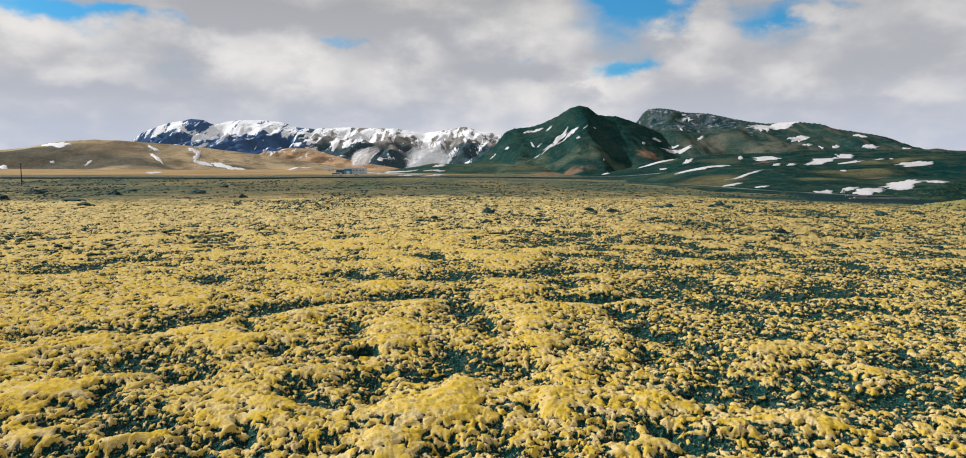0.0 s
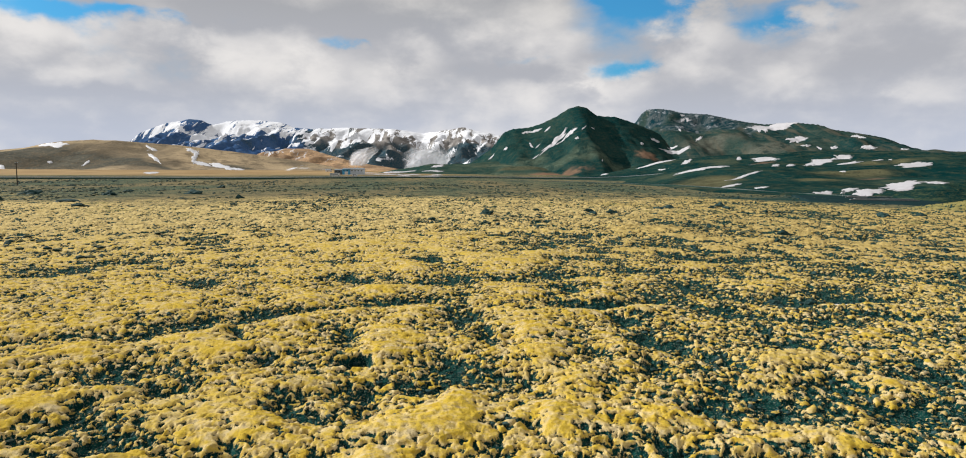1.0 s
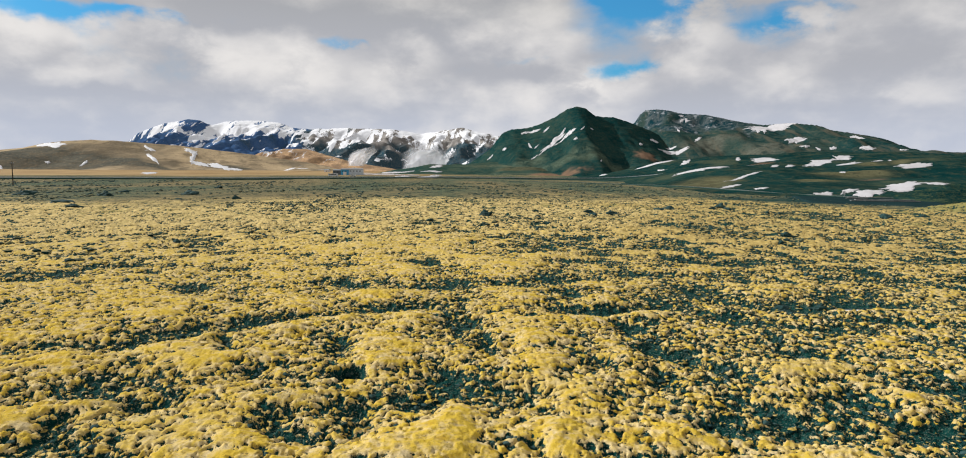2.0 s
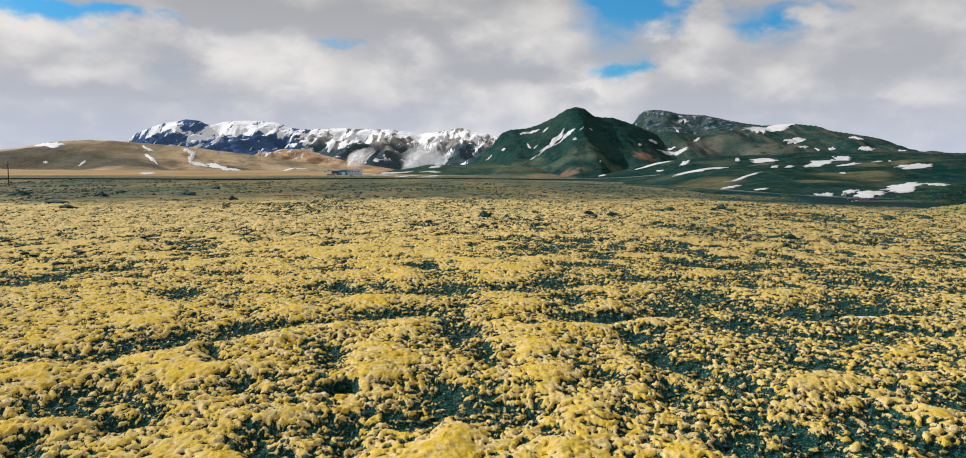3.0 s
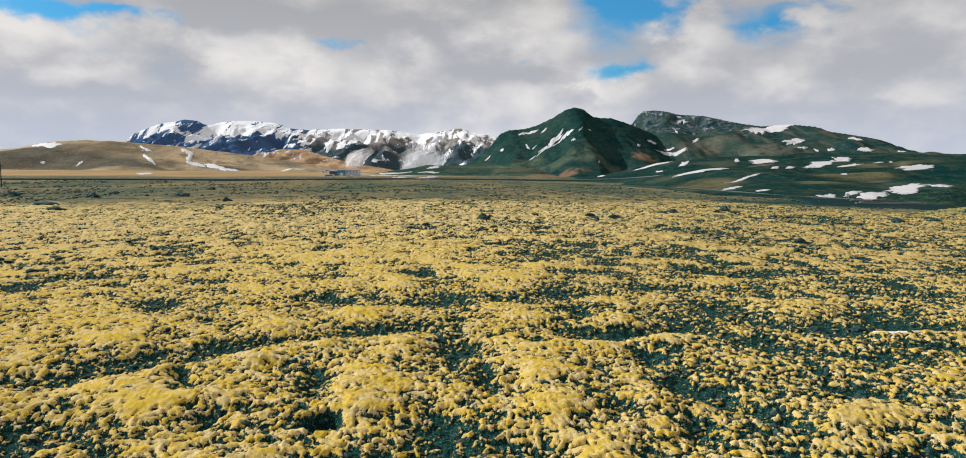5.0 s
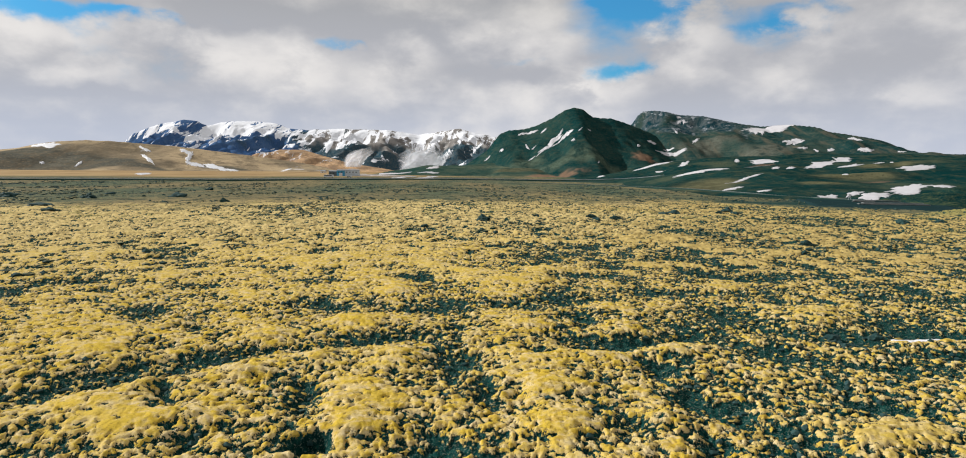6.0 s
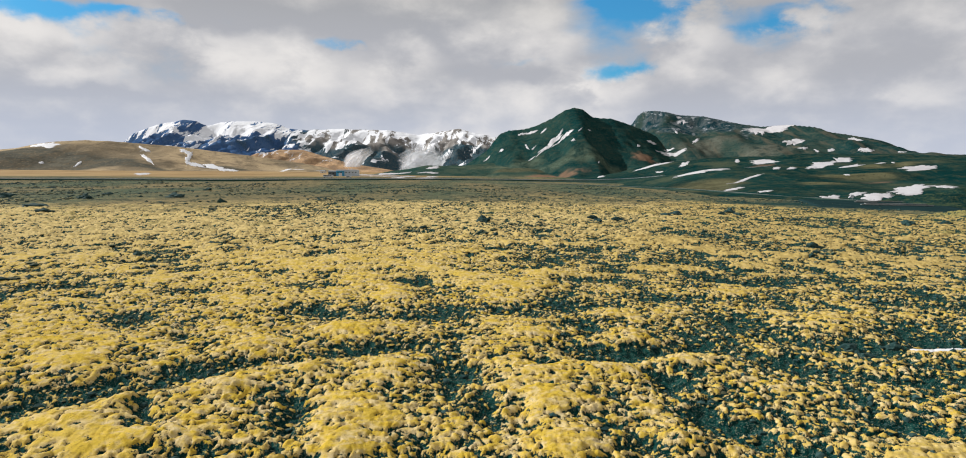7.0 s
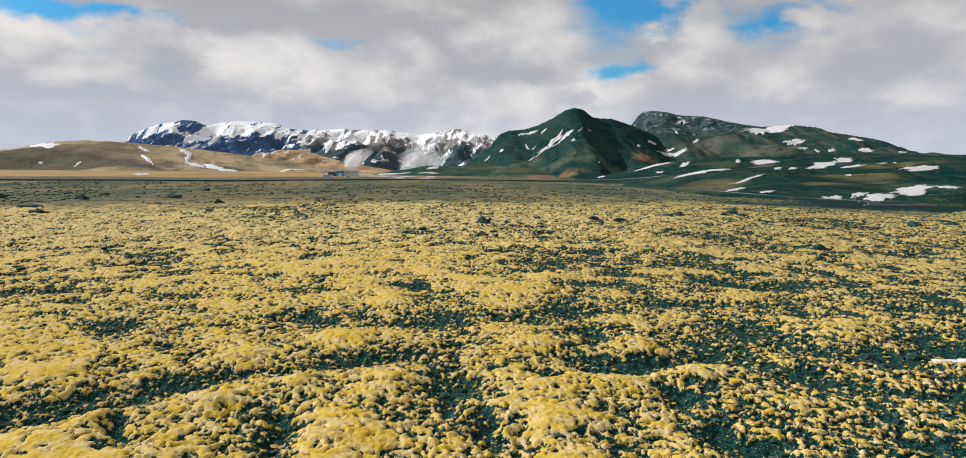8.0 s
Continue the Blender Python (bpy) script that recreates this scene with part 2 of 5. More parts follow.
MOUNDS += [
    (-12.6, 32.5, 0.6, 0.6, 1), (2.6, 32.5, 1.5, 1.0, 1), (-9.9, 34.1, 1.3, 0.9, 1), (2.5, 36.0, 1.6, 1.5, 84), (-7.2, 36.0, 1.1, 0.6, 106), (-3.6, 36.3, 1.7, 1.0, 98),
    (5.5, 36.3, 1.5, 0.8, 1), (-17.7, 36.7, 1.2, 0.9, 1), (9.0, 37.3, 1.0, 0.7, 1), (17.9, 38.3, 1.1, 1.0, 1), (10.7, 38.4, 1.6, 0.8, 1), (15.4, 39.1, 1.4, 1.4, 1),
    (-10.6, 39.5, 1.4, 1.1, 110), (7.9, 42.0, 1.5, 1.3, 2), (2.5, 42.4, 1.5, 1.3, 2), (-6.7, 43.1, 1.2, 1.1, 2), (19.9, 45.4, 2.2, 2.1, 60), (8.0, 46.4, 1.6, 1.4, 77),
]
MOUNDS += [
    (-5.5, 52.9, 2.9, 1.0, 97), (1.9, 56.5, 3.4, 2.6, 88), (4.8, 58.7, 5.6, 1.2, 75), (-9.9, 68.3, 8.1, 5.2, -3), (37.0, 74.3, 9.7, 2.1, -24),
    (-25.5, 77.4, 3.3, 1.2, 57), (24.7, 88.7, 6.9, 4.0, -10), (-18.7, 26.2, 1.5, 0.5, 66), (12.5, 27.9, 2.0, 0.9, 16), (-17.1, 28.5, 1.3, 0.8, -37), (-4.0, 28.6, 1.6, 1.0, 13),
    (2.6, 28.4, 1.7, 0.9, 80), (-10.4, 29.0, 1.4, 0.9, 20), (6.6, 29.6, 1.2, 0.8, 30), (22.7, 39.6, 2.4, 0.65, 6),
]


def lumps(x, y, table):
    total = np.zeros(np.shape(x))
    for cx, cy, a, b, turn in table:
        c, s = math.cos(radians(turn)), math.sin(radians(turn))
        at = (np.abs(x - cx) < 3.6 * max(a, b)) & (np.abs(y - cy) < 3.6 * max(a, b))
        dx, dy = x[at] - cx, y[at] - cy
        u, v = (c * dx + s * dy) / (1.1 * a), (-s * dx + c * dy) / (1.2 * b)
        total[at] += np.exp(-np.minimum(u * u + v * v, 40.0))
    return total


def swell(x, y):
    """The broad rise and fall of the lava, about -1.5 to 1.5."""
    wx, wy = x + 0.7 * grain(x / 2.2, y / 2.2, 71), y + 0.7 * grain(x / 2.2, y / 2.2, 72)
    near = np.exp(-((x / 34) ** 4 + ((y - 36) / 27) ** 4))
    wild = 1.5 * grain(wx / 13, wy / 8, 3) + 1.1 * grain(wx / 5.5, wy / 3.8, 5)
    raised = np.minimum(lumps(wx, wy, MOUNDS), 1.0)
    sunk = np.minimum(lumps(wx, wy, HOLLOWS), 1.2)
    return wild * (1 - 0.65 * near) * (1 - 0.35 * ease(y, 60, 110)) + 1.4 * raised - 1.5 * sunk


def knoll(x, y):
    """A mossy swell of the land below the car park."""
    return np.exp(-(((x - 108) / 11) ** 2 + ((y - 140) / 9) ** 2))


def plain(x, y):
    """The lie of the land without its lava."""
    d = np.hypot(x, y)
    bank = 2.6 * knoll(x, y)
    return bank + 1.2 * fractal(x / 160, y / 120, 3, 11) * ease(d, 120, 400) - 0.006 * np.clip(x, 0, 120)


def heath(x, y):
    """How far the moss has given way to the heath beyond the lava's edge."""
    edge = 148 + 0.55 * np.clip(x + 60, 0, 130) - 74 * ease(x, 56, 108) + 40 * fractal(x / 60, y / 60, 4, 21)
    return ease(y + 26 * fractal(x / 9, y / 16, 4, 27, 0.7), edge - 30, edge + 45) * (1 - ease(knoll(x, y), 0.15, 0.5))


def dry(x, y):
    """Where the distant plain pales: dry grass, with its sunlight put into the colour."""
    return ease(y + 0.9 * np.clip(-x, -400, 400) + 60 * fractal(x / 150, y / 80, 3, 25), 780, 1010) * ease(-x, -60, 160)


def dark_ground(x, y):
    """Patches of darker ground at the foot of the slopes."""
    return ease(lumps(x, y, [(165, 212, 50, 26, 0), (120, 205, 40, 12, 0), (250, 230, 70, 40, 0), (40, 610, 150, 40, 4), (170, 590, 100, 70, 0)]) + 0.5 * fractal(x / 14, y / 20, 4, 441), 0.3, 0.7)


COVERED = 0.06


def lava(x, y):
    """Height of the lava field, and its moss cover (bare below zero)."""
    big = swell(x, y)
    wx, wy = x + 0.26 * grain(x * 1.7, y * 1.7, 31) + 0.09 * grain(x * 5, y * 5, 33), y + 0.26 * grain(x * 1.7, y * 1.7, 32) + 0.09 * grain(x * 5, y * 5, 34)
    far = ease(y, 45, 100)
    # cushions of two sizes, pressed together, with crevices between
    large = np.clip(1.0 - 1.5 * cells(wx / 0.40, wy / 0.34, 45) ** 2, -0.2, 1)
    small = np.clip(1.0 - 1.5 * cells(wx / 0.17, wy / 0.15, 46) ** 2, -0.2, 1)
    coarse = 0.40 * grain(wx / 2.6, wy / 2.6, 51) + (0.60 + 0.3 * far) * grain(wx / 0.95, wy / 0.85, 52) + 0.75 * grain(wx / 0.40, wy / 0.36, 53)
    mid = ease(y, 36, 66)
    coarse = coarse + mid * (0.85 * grain(wx / 3.4, wy / 3.6, 151) + 0.8 * grain(wx / 1.3, wy / 1.9, 152))
    fine = (1.05 + 0.3 * far) * grain(wx / 0.22, wy / 0.20, 54) + 0.75 * grain(wx / 0.10, wy / 0.10, 55)
    across = x / np.maximum(y, 5)
    base = 0.33 * big + coarse + COVERED - 0.10 * ease(across, 0.1, 0.5) * far - 0.22 * ease(x + 0.15 * (y - 25), -4, 14) * (1 - 0.5 * far)
    clump = ease(fractal(x / 26, y / 40, 3, 501) + 0.5 * fractal(x / 6, y / 9, 2, 505), 0.14, 0.42)
    base = base - 0.32 * clump * ease(y, 55, 80)
    heap = fractal(wx / 0.34, wy / 0.34, 3, 61, 0.6)
    # the pit of a broken lava tube
    base = base + 0.5 * knoll(x, y)
    pit = np.exp(-(((x + 5.2) / 0.62) ** 2 + ((y - 27.3) / 0.60) ** 2) ** 2)
    base = base - 1.5 * pit
    cover = 1.08 * base + (0.50 * (large - 0.62) + 0.40 * (small - 0.62) + fine) * (1 - 0.4 * ease(base, 0.1, 0.7) * (1 - far)) - 2.5 * pit
    moss = ease(base + 0.4 * (large - 0.5) + 0.3 * fine, -0.45, 0.45)
    near = 1 - ease(np.hypot(x, y), 220, 400)
    cushion = 0.07 + (0.05 * large + 0.02 * small + 0.065 * fine + 0.06 * grain(wx / 0.33, wy / 0.33, 59)) * (1 - 0.5 * ease(base, 0.1, 0.6) * (1 - far))
    z = 0.18 * big + 0.05 * coarse + moss * cushion + (1 - moss) * (0.11 * heap + 0.03 * small) - 0.06 * ease(-cover, -0.05, 0.25) - 0.9 * pit
    z = z + far * (0.34 * grain(wx / 1.5, wy / 1.5, 57) + 0.20 * grain(wx / 0.7, wy / 0.7, 58) + 0.10 * clump * fractal(wx / 0.7, wy / 0.7, 2, 63))
    return z * near + 0.18 * big * (1 - near), cover


def ground_height(x, y):
    h = heath(x, y)
    z, moss = lava(x, y)
    return plain(x, y) + z * (1 - 0.75 * h), moss, h


def ridge(x, y, nodes, steep, spur, seed):
    """Land that falls away on both sides of a crest of nodes x, y, height and reach, in spurs that wide; and how far down the slope each place lies."""
    at, ys, zs, reach = np.array(nodes).T
    bend = x + 0.35 * spur * grain(x / spur, y / spur, seed + 5)
    wide = np.interp(bend, at, reach) * (1 + 0.45 * grain(bend / spur, y / (6 * spur), seed) + 0.2 * grain(bend / spur * 2.6, y / (4 * spur), seed + 1))
    s = np.abs(y - np.interp(x, at, ys)) / wide
    past = np.maximum(np.maximum(at[0] - x, x - at[-1]), 0) / 200
    z = np.interp(x, at, zs) * np.clip(1 - past, 0, 1)
    return np.where(s < 1, z * np.clip(1 - s, 0, 1) ** steep, -6 * (s - 1)) - 30 * past, np.clip(s, 0, 1)


FRONT = [
    (-66, 1380, -6.4, 90), (-32, 1375, 16.1, 120), (-6, 1370, 34.5, 150), (20, 1360, 52.5, 180), (45, 1350, 85.5, 240), (64, 1340, 92.6, 260),
    (95, 1330, 94.7, 280), (119, 1320, 101.7, 300), (149, 1310, 115.9, 330), (173, 1305, 131.6, 350), (191, 1300, 136.1, 360), (209, 1300, 132.6, 360),
    (230, 1310, 118.9, 340), (249, 1315, 117.0, 330), (269, 1320, 117.5, 320), (303, 1330, 108.5, 300), (351, 1340, 92.0, 290), (420, 1350, 60.0, 260),
    (500, 1350, 10.0, 200),
]
BACK = [
    (290, 1520, 59.5, 300), (323, 1510, 95.0, 350), (356, 1500, 121.0, 380), (365, 1490, 138.0, 400), (375, 1480, 147.0, 410), (394, 1460, 147.5, 420),
    (416, 1440, 143.1, 430), (439, 1425, 135.2, 430), (485, 1400, 130.7, 430), (545, 1350, 111.6, 430), (575, 1330, 105.3, 430), (616, 1260, 104.2, 430),
    (638, 1220, 96.9, 420), (647, 1205, 87.9, 410), (662, 1180, 83.1, 400), (694, 1130, 70.8, 380), (702, 1100, 58.9, 360), (703, 1060, 46.2, 330),
    (747, 1010, 42.0, 330), (875, 950, 39.3, 330),
]
FOOT = [
    (134, 800, 1.5, 160), (178, 760, 9.4, 240), (209, 740, 18.1, 330), (251, 720, 24.9, 390), (324, 660, 28.5, 440), (381, 600, 28.4, 440),
    (436, 560, 25.9, 430), (532, 500, 25.4, 400),
]
LEFT = [
    (-2843, 2000, -2.3, 300), (-2074, 2000, 31.2, 420), (-1489, 2000, 57.8, 430), (-1403, 2000, 66.0, 440), (-1345, 2000, 79.6, 450), (-1287, 2000, 87.6, 470),
    (-1210, 2000, 91.8, 480), (-1143, 2050, 90.7, 480), (-995, 2150, 79.8, 480), (-838, 2280, 59.6, 480), (-659, 2420, 32.1, 420), (-490, 2500, -1.5, 300),
]
FAR = [
    (-2783, 4250, 39.7, 600), (-2577, 4250, 45, 800), (-2383, 4200, 105, 450), (-2322, 4200, 142, 480), (-2219, 4200, 228, 560), (-2057, 4200, 290.2, 700),
    (-1977, 4200, 302.5, 800), (-1897, 4200, 318.9, 900), (-1817, 4200, 311.5, 1000), (-1759, 4250, 283.6, 1100), (-1697, 4300, 311.7, 1250), (-1595, 4300, 320.4, 1400),
    (-1452, 4300, 317.3, 1400), (-1314, 4250, 302.5, 1400), (-1219, 4200, 268.0, 1400), (-1099, 4200, 260.8, 1400),
]
FAR += [
    (-899, 4200, 270.1, 1400), (-731, 4150, 264.1, 1400), (-566, 4100, 258.1, 1400), (-371, 4100, 232.3, 1300), (-251, 4050, 245.6, 1300), (-114, 4000, 266.2, 1300),
    (-38, 3950, 241.1, 1300), (100, 3900, 213.3, 1200), (417, 3800, 163.5, 1100),
]
MIDDLE = [
    (-1049, 2850, -3.4, 200), (-984, 2900, 66, 320), (-900, 2960, 98, 420), (-790, 2950, 96, 430), (-690, 2880, 70, 420), (-528, 2700, 34, 400), (-360, 2600, 11.5, 300),
]
LOW = [
    (-215, 1250, -4, 120), (-165, 1250, 8.0, 180), (-101, 1250, 16.1, 200), (18, 1250, 22.8, 220), (89, 1230, 23.0, 240), (167, 1200, 11.8, 240),
]


def front_height(x, y):
    z, s = ridge(x, y, FRONT, 1.25, 90, 201)
    wear = np.abs(fractal(x / 60, y / 130, 4, 101))
    return z + (-7.5 * wear + 2.5 * fractal(x / 22, y / 22, 3, 105)) * ease(z, 2, 40) * ease(s, 0.0, 0.3) + 0.7 * fractal(x / 9, y / 9, 3, 107) * ease(z, 10, 60)


def back_height(x, y):
    z, s = ridge(x, y, BACK, 1.15, 110, 211)
    wear = np.abs(fractal(x / 70, y / 160, 4, 111))
    cliff = 16 * ease(s + 0.03 * fractal(x / 30, y / 30, 3, 117), 0.03, 0.10) * (1 - ease(s, 0.1, 0.5)) * ease(z, 60, 110) * ease(-x, -540, -470)
    return z - cliff + (-12 * wear + 3 * fractal(x / 32, y / 32, 2, 115)) * ease(z, 2, 45) * ease(s, 0.0, 0.25) + 0.6 * fractal(x / 16, y / 16, 2, 118) * ease(z, 20, 70)


BANK = [(84, 300, -2, 60), (100, 350, 1.5, 120), (118, 380, 5.5, 160), (140, 400, 9.5, 190), (180, 420, 12.5, 205), (215, 430, 15, 220), (300, 430, 19, 260), (450, 420, 22, 300), (700, 400, 24, 320)]


LAVA_BANK = [(134, 214, -1.5, 14), (144, 213, 2.4, 20), (152, 214, 4.2, 22), (164, 216, 5.8, 24), (184, 222, 6.4, 26), (220, 232, 5.2, 30), (300, 250, 6.0, 34)]


def lava_bank_height(x, y):
    z, s = ridge(x, y, LAVA_BANK, 0.8, 16, 271)
    return z + (1.1 * fractal(x / 9, y / 9, 4, 171) + 0.5 * np.abs(grain(x / 4, y / 4, 175))) * ease(z, 0.2, 2.0)


def crags(x, y):
    """Bare rock along the rim of the ridge."""
    z, s = ridge(x, y, BACK, 1.15, 110, 211)
    return ease(0.27 - s + 0.25 * fractal(x / 45, y / 60, 4, 421), 0.0, 0.22) * ease(-x, -600, -500) * ease(z, 40, 80) * (y > 1000)


def foot_height(x, y):
    z, s = ridge(x, y, FOOT, 1.15, 140, 221)
    bank, b = ridge(x, y, BANK, 0.7, 70, 225)
    z, s = np.maximum(z, bank), np.minimum(s + 0.1, 1)
    return z + (3.4 * fractal(x / 90, y / 45, 5, 121) + 1.6 * np.abs(grain(x / 60, y / 18, 125))) * ease(z, 0.5, 9) * ease(s, 0.0, 0.2)


def left_height(x, y):
    z, s = ridge(x, y, LEFT, 1.15, 260, 231)
    return z + 10 * fractal(x / 220, y / 140, 5, 131) * ease(z, 2, 40) * ease(s, 0.0, 0.3)


def far_height(x, y):
    z, s = ridge(x, y, FAR, 1.0, 380, 241)
    wear = np.abs(fractal(x / 260, y / 620, 5, 141))
    return z + (-110 * wear + 14 * fractal(x / 90, y / 90, 4, 147)) * ease(z, 5, 110) * ease(s, 0.0, 0.22) + 5 * fractal(x / 60, y / 60, 3, 149) * ease(z, 60, 160)


def middle_height(x, y):
    z, s = ridge(x, y, MIDDLE, 1.1, 160, 251)
    return z + 34 * fractal(x / 110, y / 160, 5, 151, 0.6) * ease(z, 2, 40) * ease(s, 0.0, 0.3)


def low_height(x, y):
    z, s = ridge(x, y, LOW, 1.0, 80, 261)
    return z + 3 * fractal(x / 60, y / 60, 4, 161) * ease(z, 1, 10)


# Materials
def ground_material():
    m, t, bsdf, geo = material("mossy_lava")
    at = geo.outputs["Position"]
    broad, patch, speck, tiny = noise_node(t, at, 0.11, 3), noise_node(t, at, 0.9, 4), noise_node(t, at, 5.0, 5, 0.65), noise_node(t, at, 16.0, 4, 0.6)
    thick = attribute(t, "cover")
    # pale straw-coloured fringe, deep yellow cushions
    full = math_node(t, "ADD", math_node(t, "MULTIPLY", thick, 0.45), math_node(t, "MULTIPLY", math_node(t, "SUBTRACT", noise_node(t, at, 1.5, 5, 0.65), 0.5), 3.4))
    gold = mix_color(t, smooth(t, full, -0.45, 0.62), (0.66, 0.525, 0.285), (0.61, 0.422, 0.050))
    gold = mix_color(t, smooth(t, noise_node(t, at, 2.3, 4, 0.6), 0.50, 0.72, 0.0, 0.75), gold, (0.43, 0.27, 0.022))
    gold = mix_color(t, smooth(t, speck, 0.54, 0.74), gold, (0.28, 0.19, 0.035))
    gold = mix_color(t, smooth(t, tiny, 0.56, 0.72, 0.0, 0.8), gold, (0.20, 0.15, 0.035))
    gold = mix_color(t, smooth(t, broad, 0.50, 0.75, 0.0, 0.6), gold, (0.60, 0.45, 0.15))
    # moss turns paler and tanner the farther it lies from the start
    gold = mix_color(t, math_node(t, "MULTIPLY", smooth(t, attribute(t, "far_tone"), 0.0, 0.6), 0.85), gold, (0.60, 0.46, 0.20))
    # darker moss towards the right: the sun's angle put into the colour
    gold = mix_color(t, math_node(t, "MULTIPLY", attribute(t, "right_shade"), 0.75), gold, mix_color(t, smooth(t, noise_node(t, at, 0.7, 5, 0.65), 0.40, 0.62), (0.37, 0.275, 0.095), (0.50, 0.36, 0.12)))
    olive = math_node(t, "MULTIPLY", smooth(t, noise_node(t, scaled(t, at, 1, 0.6, 1), 0.16, 5, 0.65), 0.52, 0.68), smooth(t, attribute(t, "far_tone"), 0.25, 0.9))
    olive = math_node(t, "MAXIMUM", olive, smooth(t, attribute(t, "far_tone"), 1.05, 1.4))
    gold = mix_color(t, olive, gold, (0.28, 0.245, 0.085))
    rock = mix_color(t, smooth(t, math_node(t, "ADD", math_node(t, "MULTIPLY", speck, 0.5), math_node(t, "MULTIPLY", noise_node(t, at, 2.6, 6, 0.75), 0.5)), 0.42, 0.60), (0.002, 0.022, 0.020), (0.011, 0.060, 0.050))
    rock = mix_color(t, smooth(t, tiny, 0.53, 0.67), rock, (0.145, 0.18, 0.14))
    worn = math_node(t, "ADD", math_node(t, "MULTIPLY", math_node(t, "SUBTRACT", speck, 0.5), 0.8), math_node(t, "MULTIPLY", math_node(t, "SUBTRACT", tiny, 0.5), 1.1))
    strewn = math_node(t, "MULTIPLY", math_node(t, "SUBTRACT", noise_node(t, scaled(t, at, 1, 0.6, 1), 1.1, 6, 0.72), 0.47), 3.0)
    edge = math_node(t, "ADD", math_node(t, "ADD", thick, worn), math_node(t, "MULTIPLY", strewn, smooth(t, attribute(t, "far_tone"), 0.12, 0.5)))
    # a thin rim of dry brown moss between the gold and the rock
    lava_colour = mix_color(t, smooth(t, edge, -0.08, -0.01), rock, (0.13, 0.105, 0.045))
    lava_colour = mix_color(t, smooth(t, edge, -0.02, 0.08), lava_colour, gold)
    turf = mix_color(t, smooth(t, noise_node(t, scaled(t, at, 1, 0.22, 1), 0.02, 5), 0.38, 0.62), (0.085, 0.110, 0.068), (0.22, 0.178, 0.090))
    turf = mix_color(t, smooth(t, noise_node(t, scaled(t, at, 1, 0.45, 1), 0.22, 6, 0.65), 0.50, 0.62), turf, (0.012, 0.032, 0.028))
    tuft = noise_node(t, at, 0.9, 5, 0.65)
    turf = mix_color(t, smooth(t, tuft, 0.54, 0.64, 0.0, 0.8), turf, (0.28, 0.215, 0.105))
    turf = mix_color(t, smooth(t, tuft, 0.44, 0.36, 0.0, 0.9), turf, (0.010, 0.045, 0.040))
    turf = mix_color(t, attribute(t, "dry"), turf, mix_color(t, smooth(t, noise_node(t, scaled(t, at, 1, 0.3, 1), 0.012, 5), 0.35, 0.65), (0.42, 0.29, 0.14), (0.27, 0.18, 0.085)))
    turf = mix_color(t, math_node(t, "MULTIPLY", attribute(t, "dark_ground"), 0.9), turf, mix_color(t, smooth(t, patch, 0.4, 0.6), (0.004, 0.034, 0.034), (0.020, 0.055, 0.048)))
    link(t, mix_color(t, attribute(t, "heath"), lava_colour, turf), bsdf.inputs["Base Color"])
    bsdf.inputs["Roughness"].default_value = 0.95
    bsdf.inputs["Specular IOR Level"].default_value = 0.02
    bump(t, bsdf, math_node(t, "ADD", math_node(t, "MULTIPLY", speck, 0.7), math_node(t, "MULTIPLY", tiny, 0.4)), 0.6, 0.12)
    return m


